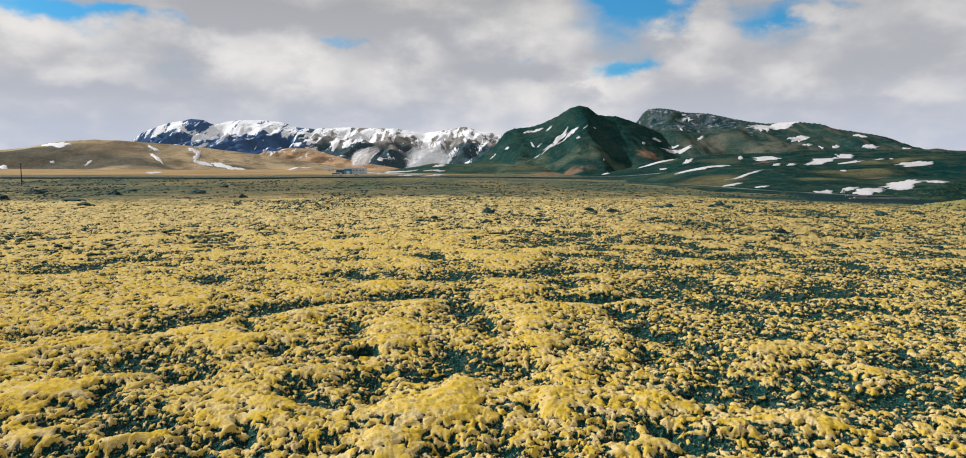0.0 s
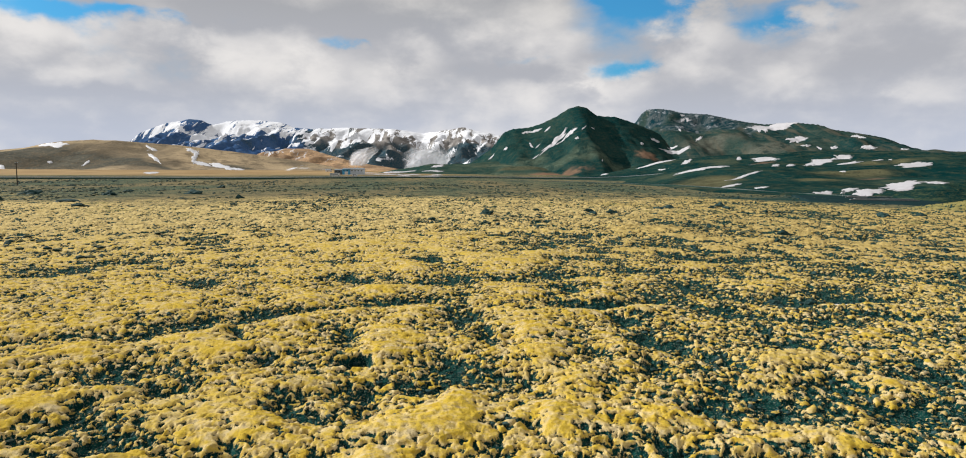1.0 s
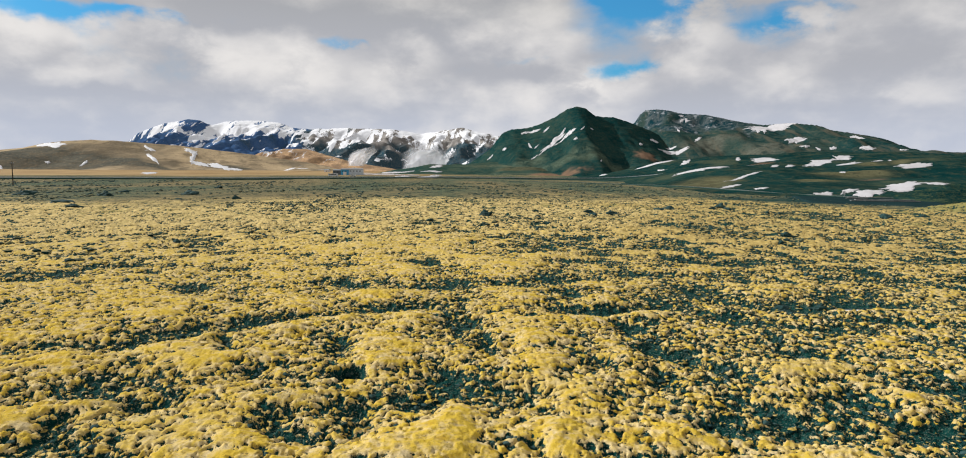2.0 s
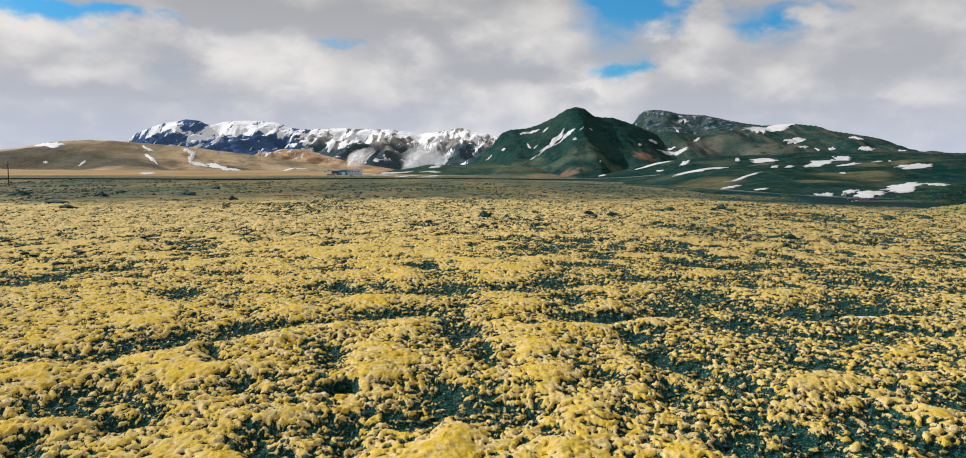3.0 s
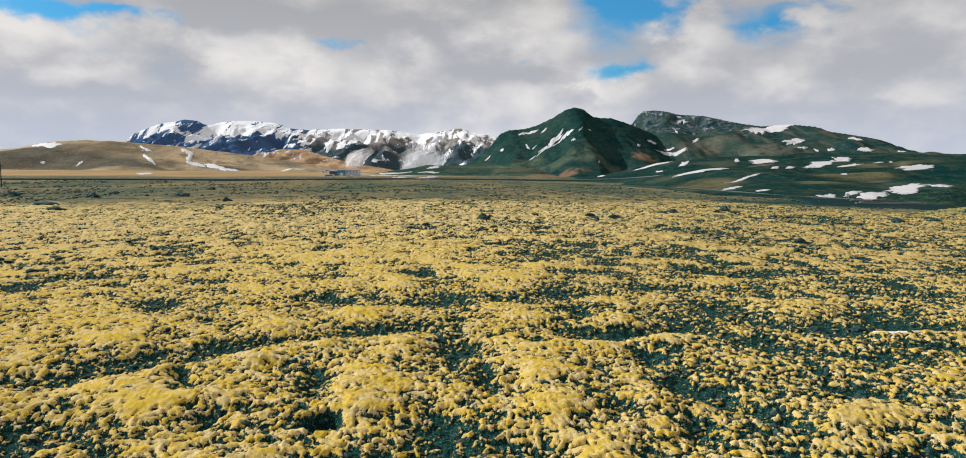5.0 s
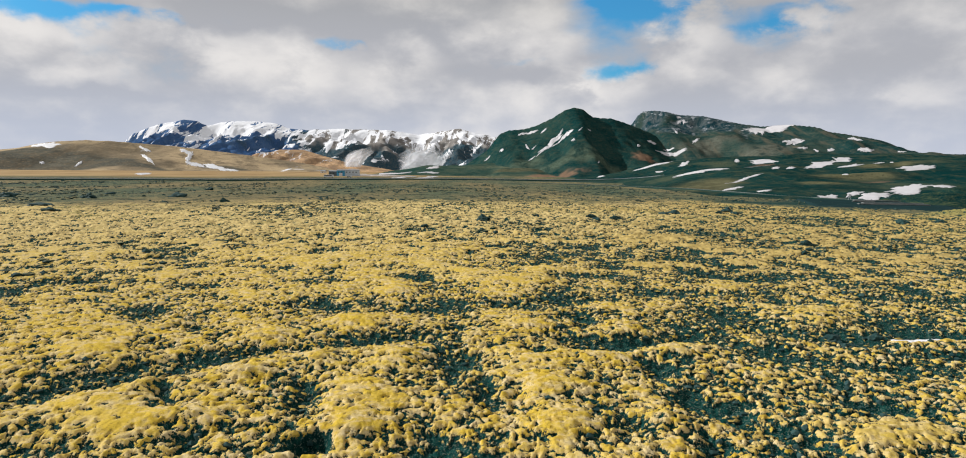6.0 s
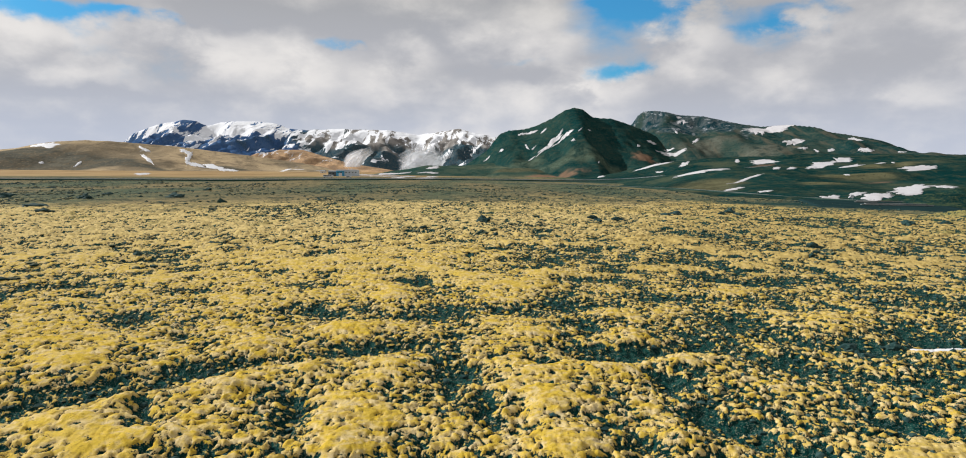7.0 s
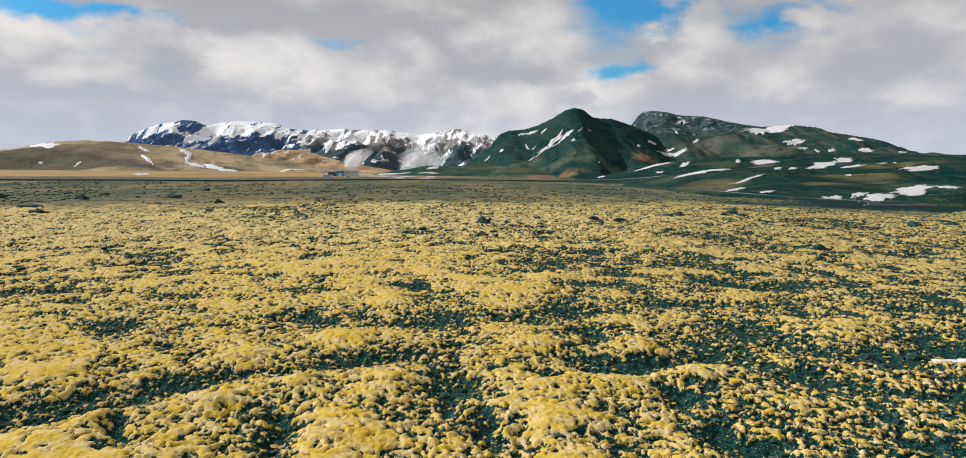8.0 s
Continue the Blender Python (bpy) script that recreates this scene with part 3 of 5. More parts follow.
def hill_material(name, low, high, streak, snow_line=None, snow_amount=0.5, size=1.0, rust=0.0, banding=0.6, tan=None, rocky=False, grass=(0.115, 0.115, 0.068)):
    """Turf and scree on a slope, with rust-red earth and snow lying in the gullies where asked."""
    m, t, bsdf, geo = material(name)
    at = geo.outputs["Position"]
    wide = noise_node(t, scaled(t, at, 1, 0.5, 1), 0.012 / size, 5, 0.6, 0.5)
    fine = noise_node(t, at, 0.10 / size, 6, 0.65)
    colour = mix_color(t, smooth(t, wide, 0.35, 0.65), low, high)
    colour = mix_color(t, smooth(t, fine, 0.45, 0.75, 0.0, 0.7), colour, streak)
    band = noise_node(t, scaled(t, at, 0.5, 0.5, 7.0), 0.016 / size, 6, 0.62, 0.8)
    colour = mix_color(t, smooth(t, band, 0.50, 0.66, 0.0, banding), colour, tuple(1.5 * v for v in streak))
    colour = mix_color(t, math_node(t, "MULTIPLY", attribute(t, "grass"), 0.88), colour, mix_color(t, smooth(t, fine, 0.35, 0.65), grass, tuple(0.6 * v for v in grass)))
    patchy = noise_node(t, scaled(t, at, 1, 0.6, 1), 0.035 / size, 6, 0.62, 0.6)
    colour = mix_color(t, smooth(t, patchy, 0.50, 0.62, 0.0, 0.65), colour, tuple(0.75 * v for v in low))
    mottle = noise_node(t, scaled(t, at, 1, 0.7, 1), 0.33 / size, 6, 0.7, 0.3)
    colour = mix_color(t, smooth(t, mottle, 0.52, 0.66, 0.0, 0.55), colour, streak)
    colour = mix_color(t, smooth(t, mottle, 0.46, 0.34, 0.0, 0.6), colour, tuple(0.6 * v for v in low))
    if rocky:
        runnel = noise_node(t, scaled(t, at, 1, 0.12, 0.12), 0.075, 5, 0.62, 0.3)
        colour = mix_color(t, smooth(t, runnel, 0.50, 0.66, 0.0, 0.6), colour, (0.115, 0.10, 0.070))
        streaks = noise_node(t, scaled(t, at, 1, 1, 0.18), 0.11, 5, 0.65, 0.4)
        stone = mix_color(t, smooth(t, streaks, 0.40, 0.62), (0.008, 0.036, 0.046), (0.085, 0.105, 0.108))
        stone = mix_color(t, smooth(t, noise_node(t, scaled(t, at, 1, 0.6, 1.6), 0.06, 6, 0.65), 0.56, 0.64), stone, (0.30, 0.32, 0.34))
        colour = mix_color(t, attribute(t, "rock"), colour, stone)
    if tan:
        # dark blue-grey below, pale rock above
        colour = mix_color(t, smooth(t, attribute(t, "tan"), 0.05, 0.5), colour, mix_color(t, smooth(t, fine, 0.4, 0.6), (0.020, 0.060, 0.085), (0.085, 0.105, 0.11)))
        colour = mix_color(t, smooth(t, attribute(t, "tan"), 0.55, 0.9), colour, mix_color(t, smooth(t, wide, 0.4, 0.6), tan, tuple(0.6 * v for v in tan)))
    if rust:
        colour = mix_color(t, math_node(t, "MULTIPLY", attribute(t, "rust"), rust), colour, (0.25, 0.15, 0.095))
    if snow_line:
        up = t.nodes.new("ShaderNodeSeparateXYZ")
        link(t, at, up.inputs[0])
        tall = smooth(t, up.outputs["Z"], *snow_line)
        gully = noise_node(t, scaled(t, at, 1.5, 0.30, 0.45), 0.010 / size, 8, 0.66, 0.6)
        if tan:
            gully = math_node(t, "ADD", math_node(t, "MULTIPLY", math_node(t, "SUBTRACT", gully, 0.5), 2.3), 0.5)
        snow = math_node(t, "ADD", math_node(t, "ADD", gully, math_node(t, "MULTIPLY", tall, snow_amount)), math_node(t, "MULTIPLY", attribute(t, "fields"), 0.20))
        colour = mix_color(t, smooth(t, snow, 0.625, 0.685), colour, (0.86, 0.86, 0.88))
    link(t, colour, bsdf.inputs["Base Color"])
    bsdf.inputs["Roughness"].default_value = 0.95
    bsdf.inputs["Specular IOR Level"].default_value = 0.0
    bump(t, bsdf, fine, 0.3, 4.0 * size)
    return m


# Ground
def grid_mesh(name, xs, ys, zs, layers=(), closed=False):
    """A sheet of quads through a grid of points."""
    rows, columns = xs.shape
    me = bpy.data.meshes.new(name)
    me.vertices.add(rows * columns)
    me.vertices.foreach_set("co", np.stack([xs, ys, zs], -1).astype(np.float32).ravel())
    a = np.arange(rows * columns).reshape(rows, columns)
    b = np.roll(a, -1, axis=1) if closed else a[:, 1:]
    a = a if closed else a[:, :-1]
    quads = np.stack([a[:-1], b[:-1], b[1:], a[1:]], -1).reshape(-1, 4)
    me.loops.add(quads.size)
    me.loops.foreach_set("vertex_index", quads.ravel().astype(np.int32))
    me.polygons.add(len(quads))
    me.polygons.foreach_set("loop_start", np.arange(0, quads.size, 4, dtype=np.int32))
    me.polygons.foreach_set("use_smooth", np.ones(len(quads), bool))
    for key, values in layers:
        me.attributes.new(key, "FLOAT", "POINT").data.foreach_set("value", values.astype(np.float32).ravel())
    me.update(calc_edges=True)
    me.validate()
    return me


def build_ground():
    """One sheet of rings round a point behind the start: fine ahead and underfoot, coarser far behind."""
    ox, oy = 0.4, -3.0
    ahead = np.arange(-40, 40, 0.08)
    behind = np.arange(40, 320, 0.56)
    turns = np.radians(np.concatenate([ahead, behind]))
    thin = np.concatenate([np.arange(len(ahead)), len(ahead) + np.arange(0, len(behind), 2)])
    reach = list(np.arange(0.16, 19, 0.085))
    while reach[-1] < 50:
        reach.append(reach[-1] * 1.0028)
    inner = len(reach)
    while reach[-1] < 230:
        reach.append(reach[-1] * 1.0034)
    while reach[-1] < 4850:
        reach.append(reach[-1] * 1.02)
    points, layers, quads, extra = [], [], [], []
    start = 0
    for rows, columns in ((slice(0, inner), np.arange(len(turns))), (slice(inner, None), thin)):
        r, a = np.meshgrid(np.array(reach[rows]), turns[columns], indexing="ij")
        x, y = ox + r * np.sin(a), oy + r * np.cos(a)
        z, cover, h = ground_height(x, y)
        points.append(np.stack([x, y, z], -1).reshape(-1, 3))
        layers.append(np.stack([cover, h, dry(x, y), ease(y + 0.4 * np.abs(x), 25, 190) + knoll(x, y), dark_ground(x, y), ease(x / np.maximum(y, 20) + 0.3 * fractal(x / 18, y / 24, 3, 511), -0.05, 0.4) * ease(y, 35, 85)], -1).reshape(-1, 6))
        n = np.arange(x.size).reshape(x.shape) + start
        m = np.roll(n, -1, axis=1)
        quads.append(np.stack([n[:-1], n[1:], m[1:], m[:-1]], -1).reshape(-1, 4))
        start += x.size
    # sew the two sets of rings together
    last, first = start - points[1].shape[0] - len(turns), start - points[1].shape[0]
    for k in range(len(thin)):
        i, j = thin[k], thin[(k + 1) % len(thin)]
        edge = [last + q for q in range(i, j + 1)] if j > i else [last + i, last + len(turns) - 1, last] if i < len(turns) - 1 else [last + i, last]
        extra.append([first + k, first + (k + 1) % len(thin)] + edge[::-1])
    extra.append(list(range(len(turns)))[::-1])
    quads = np.concatenate(quads)
    loops = np.concatenate([quads.ravel(), np.concatenate([np.array(f) for f in extra])])
    sizes = np.concatenate([np.full(len(quads), 4), np.array([len(f) for f in extra])])
    me = bpy.data.meshes.new("ground")
    co, layers = np.concatenate(points), np.concatenate(layers)
    me.vertices.add(len(co))
    me.vertices.foreach_set("co", co.astype(np.float32).ravel())
    me.loops.add(len(loops))
    me.loops.foreach_set("vertex_index", loops.astype(np.int32))
    me.polygons.add(len(sizes))
    me.polygons.foreach_set("loop_start", (np.cumsum(sizes) - sizes).astype(np.int32))
    me.polygons.foreach_set("use_smooth", np.ones(len(sizes), bool))
    for k, key in enumerate(("cover", "heath", "dry", "far_tone", "dark_ground", "right_shade")):
        me.attributes.new(key, "FLOAT", "POINT").data.foreach_set("value", np.ascontiguousarray(layers[:, k]).astype(np.float32))
    me.update(calc_edges=True)
    me.validate()
    me.materials.append(ground_material())
    return tagged(new("ground", me), "golden moss and dark lava rubble running out to brown heath", "ground", kind="structure")


# snowfields and bare faces of the far mountains: x, height, half-width, half-height, turn
FAR_SNOW = [(-1980, 254, 123, 19, 8), (-1698, 202, 40, 51, 0), (-1493, 213, 74, 22, -8), (-1440, 275, 190, 36, 0), (-1490, 123, 53, 17, 0), (-1093, 185, 32, 50, 0), (-830, 190, 110, 50, 0),
            (-619, 241, 136, 22, 0), (-415, 195, 79, 36, 0), (-321, 150, 41, 27, 0), (-296, 232, 112, 19, 0), (-112, 237, 169, 20, 0), (-700, 225, 90, 25, 0), (-2120, 205, 60, 12, 14)]
FAR_BARE = [(-1869, 308, 57, 16, 0), (-1850, 205, 120, 34, 0), (-1544, 175, 57, 40, 0), (-1179, 158, 131, 41, 0), (-1319, 125, 66, 27, 0), (-993, 190, 61, 32, 0), (-649, 85, 93, 40, 0),
            (-560, 163, 76, 45, 0), (-444, 98, 80, 42, 0), (-48, 112, 120, 55, 0), (-190, 166, 49, 24, 0), (-837, 95, 64, 32, 0), (-2060, 150, 120, 45, 0), (-1700, 100, 200, 35, 0)]


# bare rust-red earth on the slopes
RUST = [(128, 1012, 50, 26, 4), (88, 985, 40, 12, 0), (294, 1140, 32, 40, 0), (262, 596, 16, 14, 0), (183, 303, 8, 6, 0), (-100, 1020, 30, 12, 0)]


# paler or duller turf on the slopes, and cloud shadow painted on the brown hill
TURF_AND_SHADE = [(106, 321, 10, 30, 0), (124, 328, 9, 24, 0), (183, 321, 22, 16, 0), (150, 288, 14, 8, 0), (239, 382, 20, 16, 0), (496, 1119, 70, 40, 0), (441, 1233, 60, 40, 0), 
         (210, 1071, 40, 26, 0), (83, 1152, 34, 24, 0), (136, 1090, 50, 26, 0), (60, 1090, 40, 30, 0), (-1248, 1730, 150, 110, 0), (-1170, 1762, 150, 80, 0), (-1091, 1797, 110, 60, 0), (-1380, 1750, 150, 120, 0), (-1286, 1858, 60, 40, 0),
         (-1330, 1640, 190, 70, 0), (-1090, 1660, 110, 40, 0), (-930, 1780, 90, 40, 0), (-780, 1990, 80, 50, 0)]


def build_hill(name, height, x0, x1, y0, y1, step, mat, label, category="hill", fielded=False):
    xs, ys = np.meshgrid(np.arange(x0, x1, step), np.arange(y0, y1, step))
    bare = lumps(xs, ys, RUST) + 0.5 * fractal(xs / 30, ys / 60, 4, 401)
    zs = height(xs, ys)
    wx, wz = xs + 45 * fractal(xs / 120, ys / 160, 3, 451), zs + 28 * fractal(xs / 90, ys / 140, 3, 455)
    fields = np.clip(lumps(wx, wz, FAR_SNOW), 0, 1) - 0.65 * np.clip(lumps(wx, wz, FAR_BARE), 0, 1) if fielded else 0 * zs
    me = grid_mesh(name, xs, ys, zs - 0.5, (("fields", fields), ("rust", ease(bare + 0.35 * fractal(xs / 9, ys / 14, 3, 405), 0.5, 1.0)), ("rock", crags(xs, ys)), ("grass", ease(lumps(xs, ys, TURF_AND_SHADE) + 0.5 * fractal(xs / 40, ys / 60, 4, 431), 0.3, 0.9)), ("tan", ease(xs + 500 * fractal(xs / 300, ys / 500, 4, 411), -1250, -750) * (0.5 + 0.5 * ease(zs + 90 * fractal(xs / 160, ys / 300, 4, 415), 90, 190)))))
    me.materials.append(mat)
    return tagged(new(name, me), label, category)


build_ground()
# Cloud shadow over the next three slopes is put into their base colours.
build_hill("hill", front_height, -300, 720, 940, 1720, 4, hill_material("shaded_turf", (0.005, 0.038, 0.038), (0.018, 0.052, 0.045), (0.060, 0.072, 0.050), rust=0.8, banding=0.2, grass=(0.095, 0.128, 0.090)),
           "dark green cone-shaped hill with snow in its gullies")
build_hill("mountain", back_height, -60, 1300, 560, 1960, 5, hill_material("shaded_scree", (0.008, 0.038, 0.038), (0.028, 0.056, 0.047), (0.075, 0.080, 0.058), rust=0.5, banding=0.25, rocky=True, grass=(0.13, 0.135, 0.105)),
           "long dark rocky ridge with old snow below its rim", "mountain")
build_hill("hill", foot_height, 20, 1100, 90, 1280, 3, hill_material("shaded_heath", (0.004, 0.031, 0.031), (0.015, 0.047, 0.041), (0.070, 0.075, 0.044), rust=0.5, banding=0.45, grass=(0.15, 0.14, 0.075)),
           "dark heath slopes with snow patches below the ridge")
build_hill("lava_bank", lava_bank_height, 110, 330, 170, 300, 1.0, hill_material("bank_lava", (0.002, 0.022, 0.024), (0.008, 0.038, 0.035), (0.10, 0.11, 0.045), size=0.12, banding=0.3),
           "low dark lava bank with olive moss beside the car park", "lava bank")
# the dull tone on its left puts a cloud shadow into the turf
build_hill("hill", left_height, -2560, -120, 1500, 2960, 12, hill_material("dry_grass", (0.20, 0.165, 0.115), (0.54, 0.41, 0.25), (0.33, 0.255, 0.155), (40, 110), 0.06, 2.0, grass=(0.10, 0.108, 0.095)),
           "long low brown hill of dry grass with snow streaks")
# the blue of distance haze is put into the rock's base colour
build_hill("mountain", far_height, -3300, 900, 2780, 4600, 9, hill_material("hazed_basalt", (0.045, 0.105, 0.245), (0.072, 0.135, 0.255), (0.115, 0.155, 0.21), (0, 300), 0.20, 0.9, banding=0.0, tan=(0.31, 0.285, 0.26)),
           "distant basalt mountains streaked with snow, tinted blue for haze", "mountain", True)
build_hill("hill", middle_height, -1500, 60, 2100, 3450, 12, hill_material("tan_slope", (0.32, 0.21, 0.125), (0.62, 0.40, 0.22), (0.20, 0.16, 0.12), (20, 110), 0.07, 0.6),
           "tan scree hill with thin snow before the mountains")
build_hill("hill", low_height, -420, 400, 980, 1520, 5, hill_material("green_rise", (0.016, 0.055, 0.048), (0.050, 0.080, 0.058), (0.10, 0.105, 0.066), rust=0.9),
           "low green rise behind the steaming ground")


# Things
def part(name, bm, mat, parent=None, label=""):
    """Links a bmesh as one mesh object, under a thing or a part."""
    me = bpy.data.meshes.new(name)
    bm.to_mesh(me)
    bm.free()
    me.materials.append(mat)
    ob = new(name, me)
    ob.parent = parent
    return tagged(ob, label)


def block(bm, x0, x1, y0, y1, z0, z1, bevel=0.0):
    made = bmesh.ops.create_cube(bm, size=1.0, matrix=Matrix.Translation(((x0 + x1) / 2, (y0 + y1) / 2, (z0 + z1) / 2)) @ Matrix.Diagonal((x1 - x0, y1 - y0, z1 - z0, 1)))
    if bevel:
        edges = list({e for v in made["verts"] for e in v.link_edges})
        bmesh.ops.bevel(bm, geom=edges, offset=bevel, segments=2, affect="EDGES")
    return bm


def rod(bm, a, b, ra, rb, sides=10):
    a, b = Vector(a), Vector(b)
    turn = (b - a).to_track_quat("Z", "Y").to_matrix().to_4x4()
    bmesh.ops.create_cone(bm, cap_ends=True, segments=sides, radius1=ra, radius2=rb, depth=(b - a).length, matrix=Matrix.Translation((a + b) / 2) @ turn)
    return bm


def plain_material(name, colour, rough=0.7, metal=0.0, vary=0.25, scale=2.0, other=None):
    """A painted, metal, timber or earth surface with stains at two sizes."""
    m, t, bsdf, geo = material(name)
    at = geo.outputs["Position"]
    stain, fine = noise_node(t, at, scale * 0.2, 4), noise_node(t, at, scale * 3, 4)
    dull = other or tuple(c * (1 - vary) for c in colour)
    c = mix_color(t, smooth(t, stain, 0.35, 0.65), colour, dull)
    link(t, mix_color(t, smooth(t, fine, 0.4, 0.75, 0.0, 0.5), c, tuple(v * (1 - vary) for v in colour)), bsdf.inputs["Base Color"])
    bsdf.inputs["Roughness"].default_value, bsdf.inputs["Metallic"].default_value = rough, metal
    bsdf.inputs["Specular IOR Level"].default_value = 0.0 if rough > 0.8 else 0.5
    bump(t, bsdf, fine, 0.3, 0.02)
    return m


def snow_material(name, clean, dirty):
    m, t, bsdf, geo = material(name)
    at = geo.outputs["Position"]
    dirt, ripple = noise_node(t, at, 0.08, 5, 0.6), noise_node(t, at, 0.7, 4)
    link(t, mix_color(t, smooth(t, dirt, 0.5, 0.8), clean, dirty), bsdf.inputs["Base Color"])
    bsdf.inputs["Roughness"].default_value = 0.7
    bump(t, bsdf, ripple, 0.4, 0.3)
    return m


MELTING_SNOW = snow_material("melting_snow", (0.56, 0.54, 0.55), (0.43, 0.405, 0.395))
# the same snow lightened, to make up for weak sun on its patches
LIFTED_SNOW = snow_material("lifted_snow", (0.73, 0.72, 0.73), (0.60, 0.585, 0.58))
# snow patches: x, y and two half-axes in plan
SNOW_FRONT = [
    (136, 1207, 23.0, 22.6, -1.6, 9.3), (167, 1202, 7.7, -1.4, 0.2, 9.4), (151, 1201, 13.1, 9.8, -0.4, 2.7), (88, 1307, 6.9, 0.7, -0.0, 4.6), (108, 1297, 10.1, -4.4, 0.2, 6.2),
    (129, 1277, 5.9, 4.4, -0.5, 4.8), (94, 1238, 2.1, -12.6, 1.6, 2.2), (46, 1264, 3.4, -5.2, 0.2, 5.7), (20, 1305, 5.0, 2.8, -0.7, 3.8),
]
SNOW_FRONT += [
    (168, 1146, 3.1, -1.4, 0.4, 5.6), (186, 1186, 4.4, 6.8, -0.2, 2.6), (206, 1204, 2.6, 1.7, 0.4, 2.4), (196, 1050, -1.8, -7.0, 0.8, 0.3), (98, 1177, 5.3, 2.7, -0.2, 3.5),
    (105, 1220, 4.4, 3.8, -0.4, 2.1), (299, 1207, 3.6, 2.8, 1.7, 7.0), (342, 1273, 7.8, 4.1, 2.7, 7.9),
]
SNOW_BACK = [
    (369, 1251, 6.9, -7.0, 0.8, 3.3), (369, 1227, 21.3, -10.2, 1.3, 7.8), (426, 1268, 8.4, 7.3, 0.9, 6.0), (407, 1334, -4.4, -21.1, 3.1, 4.6), (436, 1398, 10.3, -3.0, 0.8, 3.0),
    (435, 1409, 4.4, -0.8, 0.5, 1.7), (588, 1285, 46.0, -20.0, 8.0, 16.0), (556, 1288, 15.8, -5.5, 7.5, 15.4), (545, 1276, -4.0, -15.5, 4.5, 4.6),
]
SNOW_BACK += [
    (557, 1272, -6.5, -19.5, 5.0, 5.2), (587, 1274, 12.7, -11.9, 4.3, 9.8), (573, 1175, 16.0, 0.8, 8.0, 17.0), (559, 1113, 8.1, -1.8, 4.5, 9.0), (570, 1092, -2.4, -12.9, 5.0, 8.0),
    (598, 1097, 5.3, -1.8, 4.0, 8.0), (658, 1129, 3.8, -11.2, 5.1, 8.6), (631, 1051, 10.8, -1.2, 5.6, 9.7), (666, 1017, 3.5, -4.3, 1.8, 2.6),
]
SNOW_FOOT = [
    (147, 770, 4.0, -0.5, 2.2, 12.2), (205, 761, 18.6, 1.8, 3.0, 12.6), (194, 691, 1.9, -9.8, 1.9, 6.3), (223, 701, 8.6, 12.5, 3.3, 13.5), (274, 626, 8.0, -13.3, 5.7, 12.7),
    (262, 658, 0.7, -3.0, 5.8, 14.0), (324, 580, 7.3, -2.2, 6.7, 12.6),
]
SNOW_BANK = [
    (134, 399, 13.5, -6.2, 1.6, 5.1), (187, 411, 2.9, 1.7, 1.7, 4.1), (196, 410, 2.8, 1.1, 2.2, 4.8), (225, 427, 15.1, 10.3, 7.1, 14.3), (228, 402, 9.4, 4.6, 5.5, 10.1),
    (249, 406, 5.0, 2.2, 1.9, 3.1), (245, 364, 7.8, -1.3, 3.0, 4.6), (136, 333, 13.3, 12.4, 1.3, 3.6), (112, 289, 5.5, 3.6, 1.4, 4.0), (116, 267, 2.7, -0.2, 1.3, 3.0),
    (129, 243, 3.3, -0.4, 1.9, 3.6), (140, 245, 4.1, 2.0, 1.9, 3.5), (144, 239, 7.2, 3.3, 5.3, 9.2), (169, 259, 11.9, 4.9, 6.4, 10.3), (161, 246, 5.6, 2.2, 3.4, 5.3),
]
SNOW_BANK += [
    (182, 258, 2.7, -2.3, 4.2, 5.9), (184, 329, 0.5, -1.7, 1.4, 2.6), (258, 408, -1.2, -3.5, 2.1, 3.1),
]
SNOW_LEFT = [
    (-1288, 1943, 34.7, 3.8, -23.8, 36.0), (-1215, 1630, 6.4, 4.0, -11.8, 16.2), (-946, 2108, 21.4, -5.4, -8.7, 21.6), (-908, 2046, 29.0, -86.3, 12.5, -13.5), (-854, 1966, 26.8, 0.7, -13.0, 32.0),
    (-791, 1971, 48.6, -27.5, -15.8, 42.2), (-743, 1962, 15.3, 4.1, -7.4, 20.2), (-970, 1911, 42.0, -52.7, -12.2, 27.4), (-1043, 2040, 24.5, -14.1, -5.8, 14.0), (-1170, 1749, 4.8, 2.8, -4.6, 7.1),
    (-1077, 1757, -8.7, 31.2, -6.5, 8.4),
]
SNOW_PLAIN = [
    (-444, 870, -10.0, 37.5, -35.6, 69.6), (-81, 677, 6.0, 6.0, -7.2, 60.0), (-53, 654, 8.0, 2.1, -3.6, 44.0), (-82, 1199, 9.8, 16.1, -1.8, 18.8), (-437, 2617, 23.9, -23.5, -5.0, 34.2), (-83, 1199, 9.0, 5.0, -1.0, 8.0),
]
SNOW_HEAPS = [
    (-128, 842, 9, 1, -1, 6), (-110, 838, 13, 0, -1, 6), (-86, 800, 8, 0, -1, 5), (-55, 800, 7, 0, -1, 5), (-140, 850, 10, 8, -1, 5), (-153, 838, 8, 5, -1, 4),
    (-192, 1092, 24, 14, -2, 13), (-158, 1140, 14, 0, 0, 20), (-138, 1122, 19, 2, 0, 18), (-84, 1090, 14, 1, 0, 10),
]


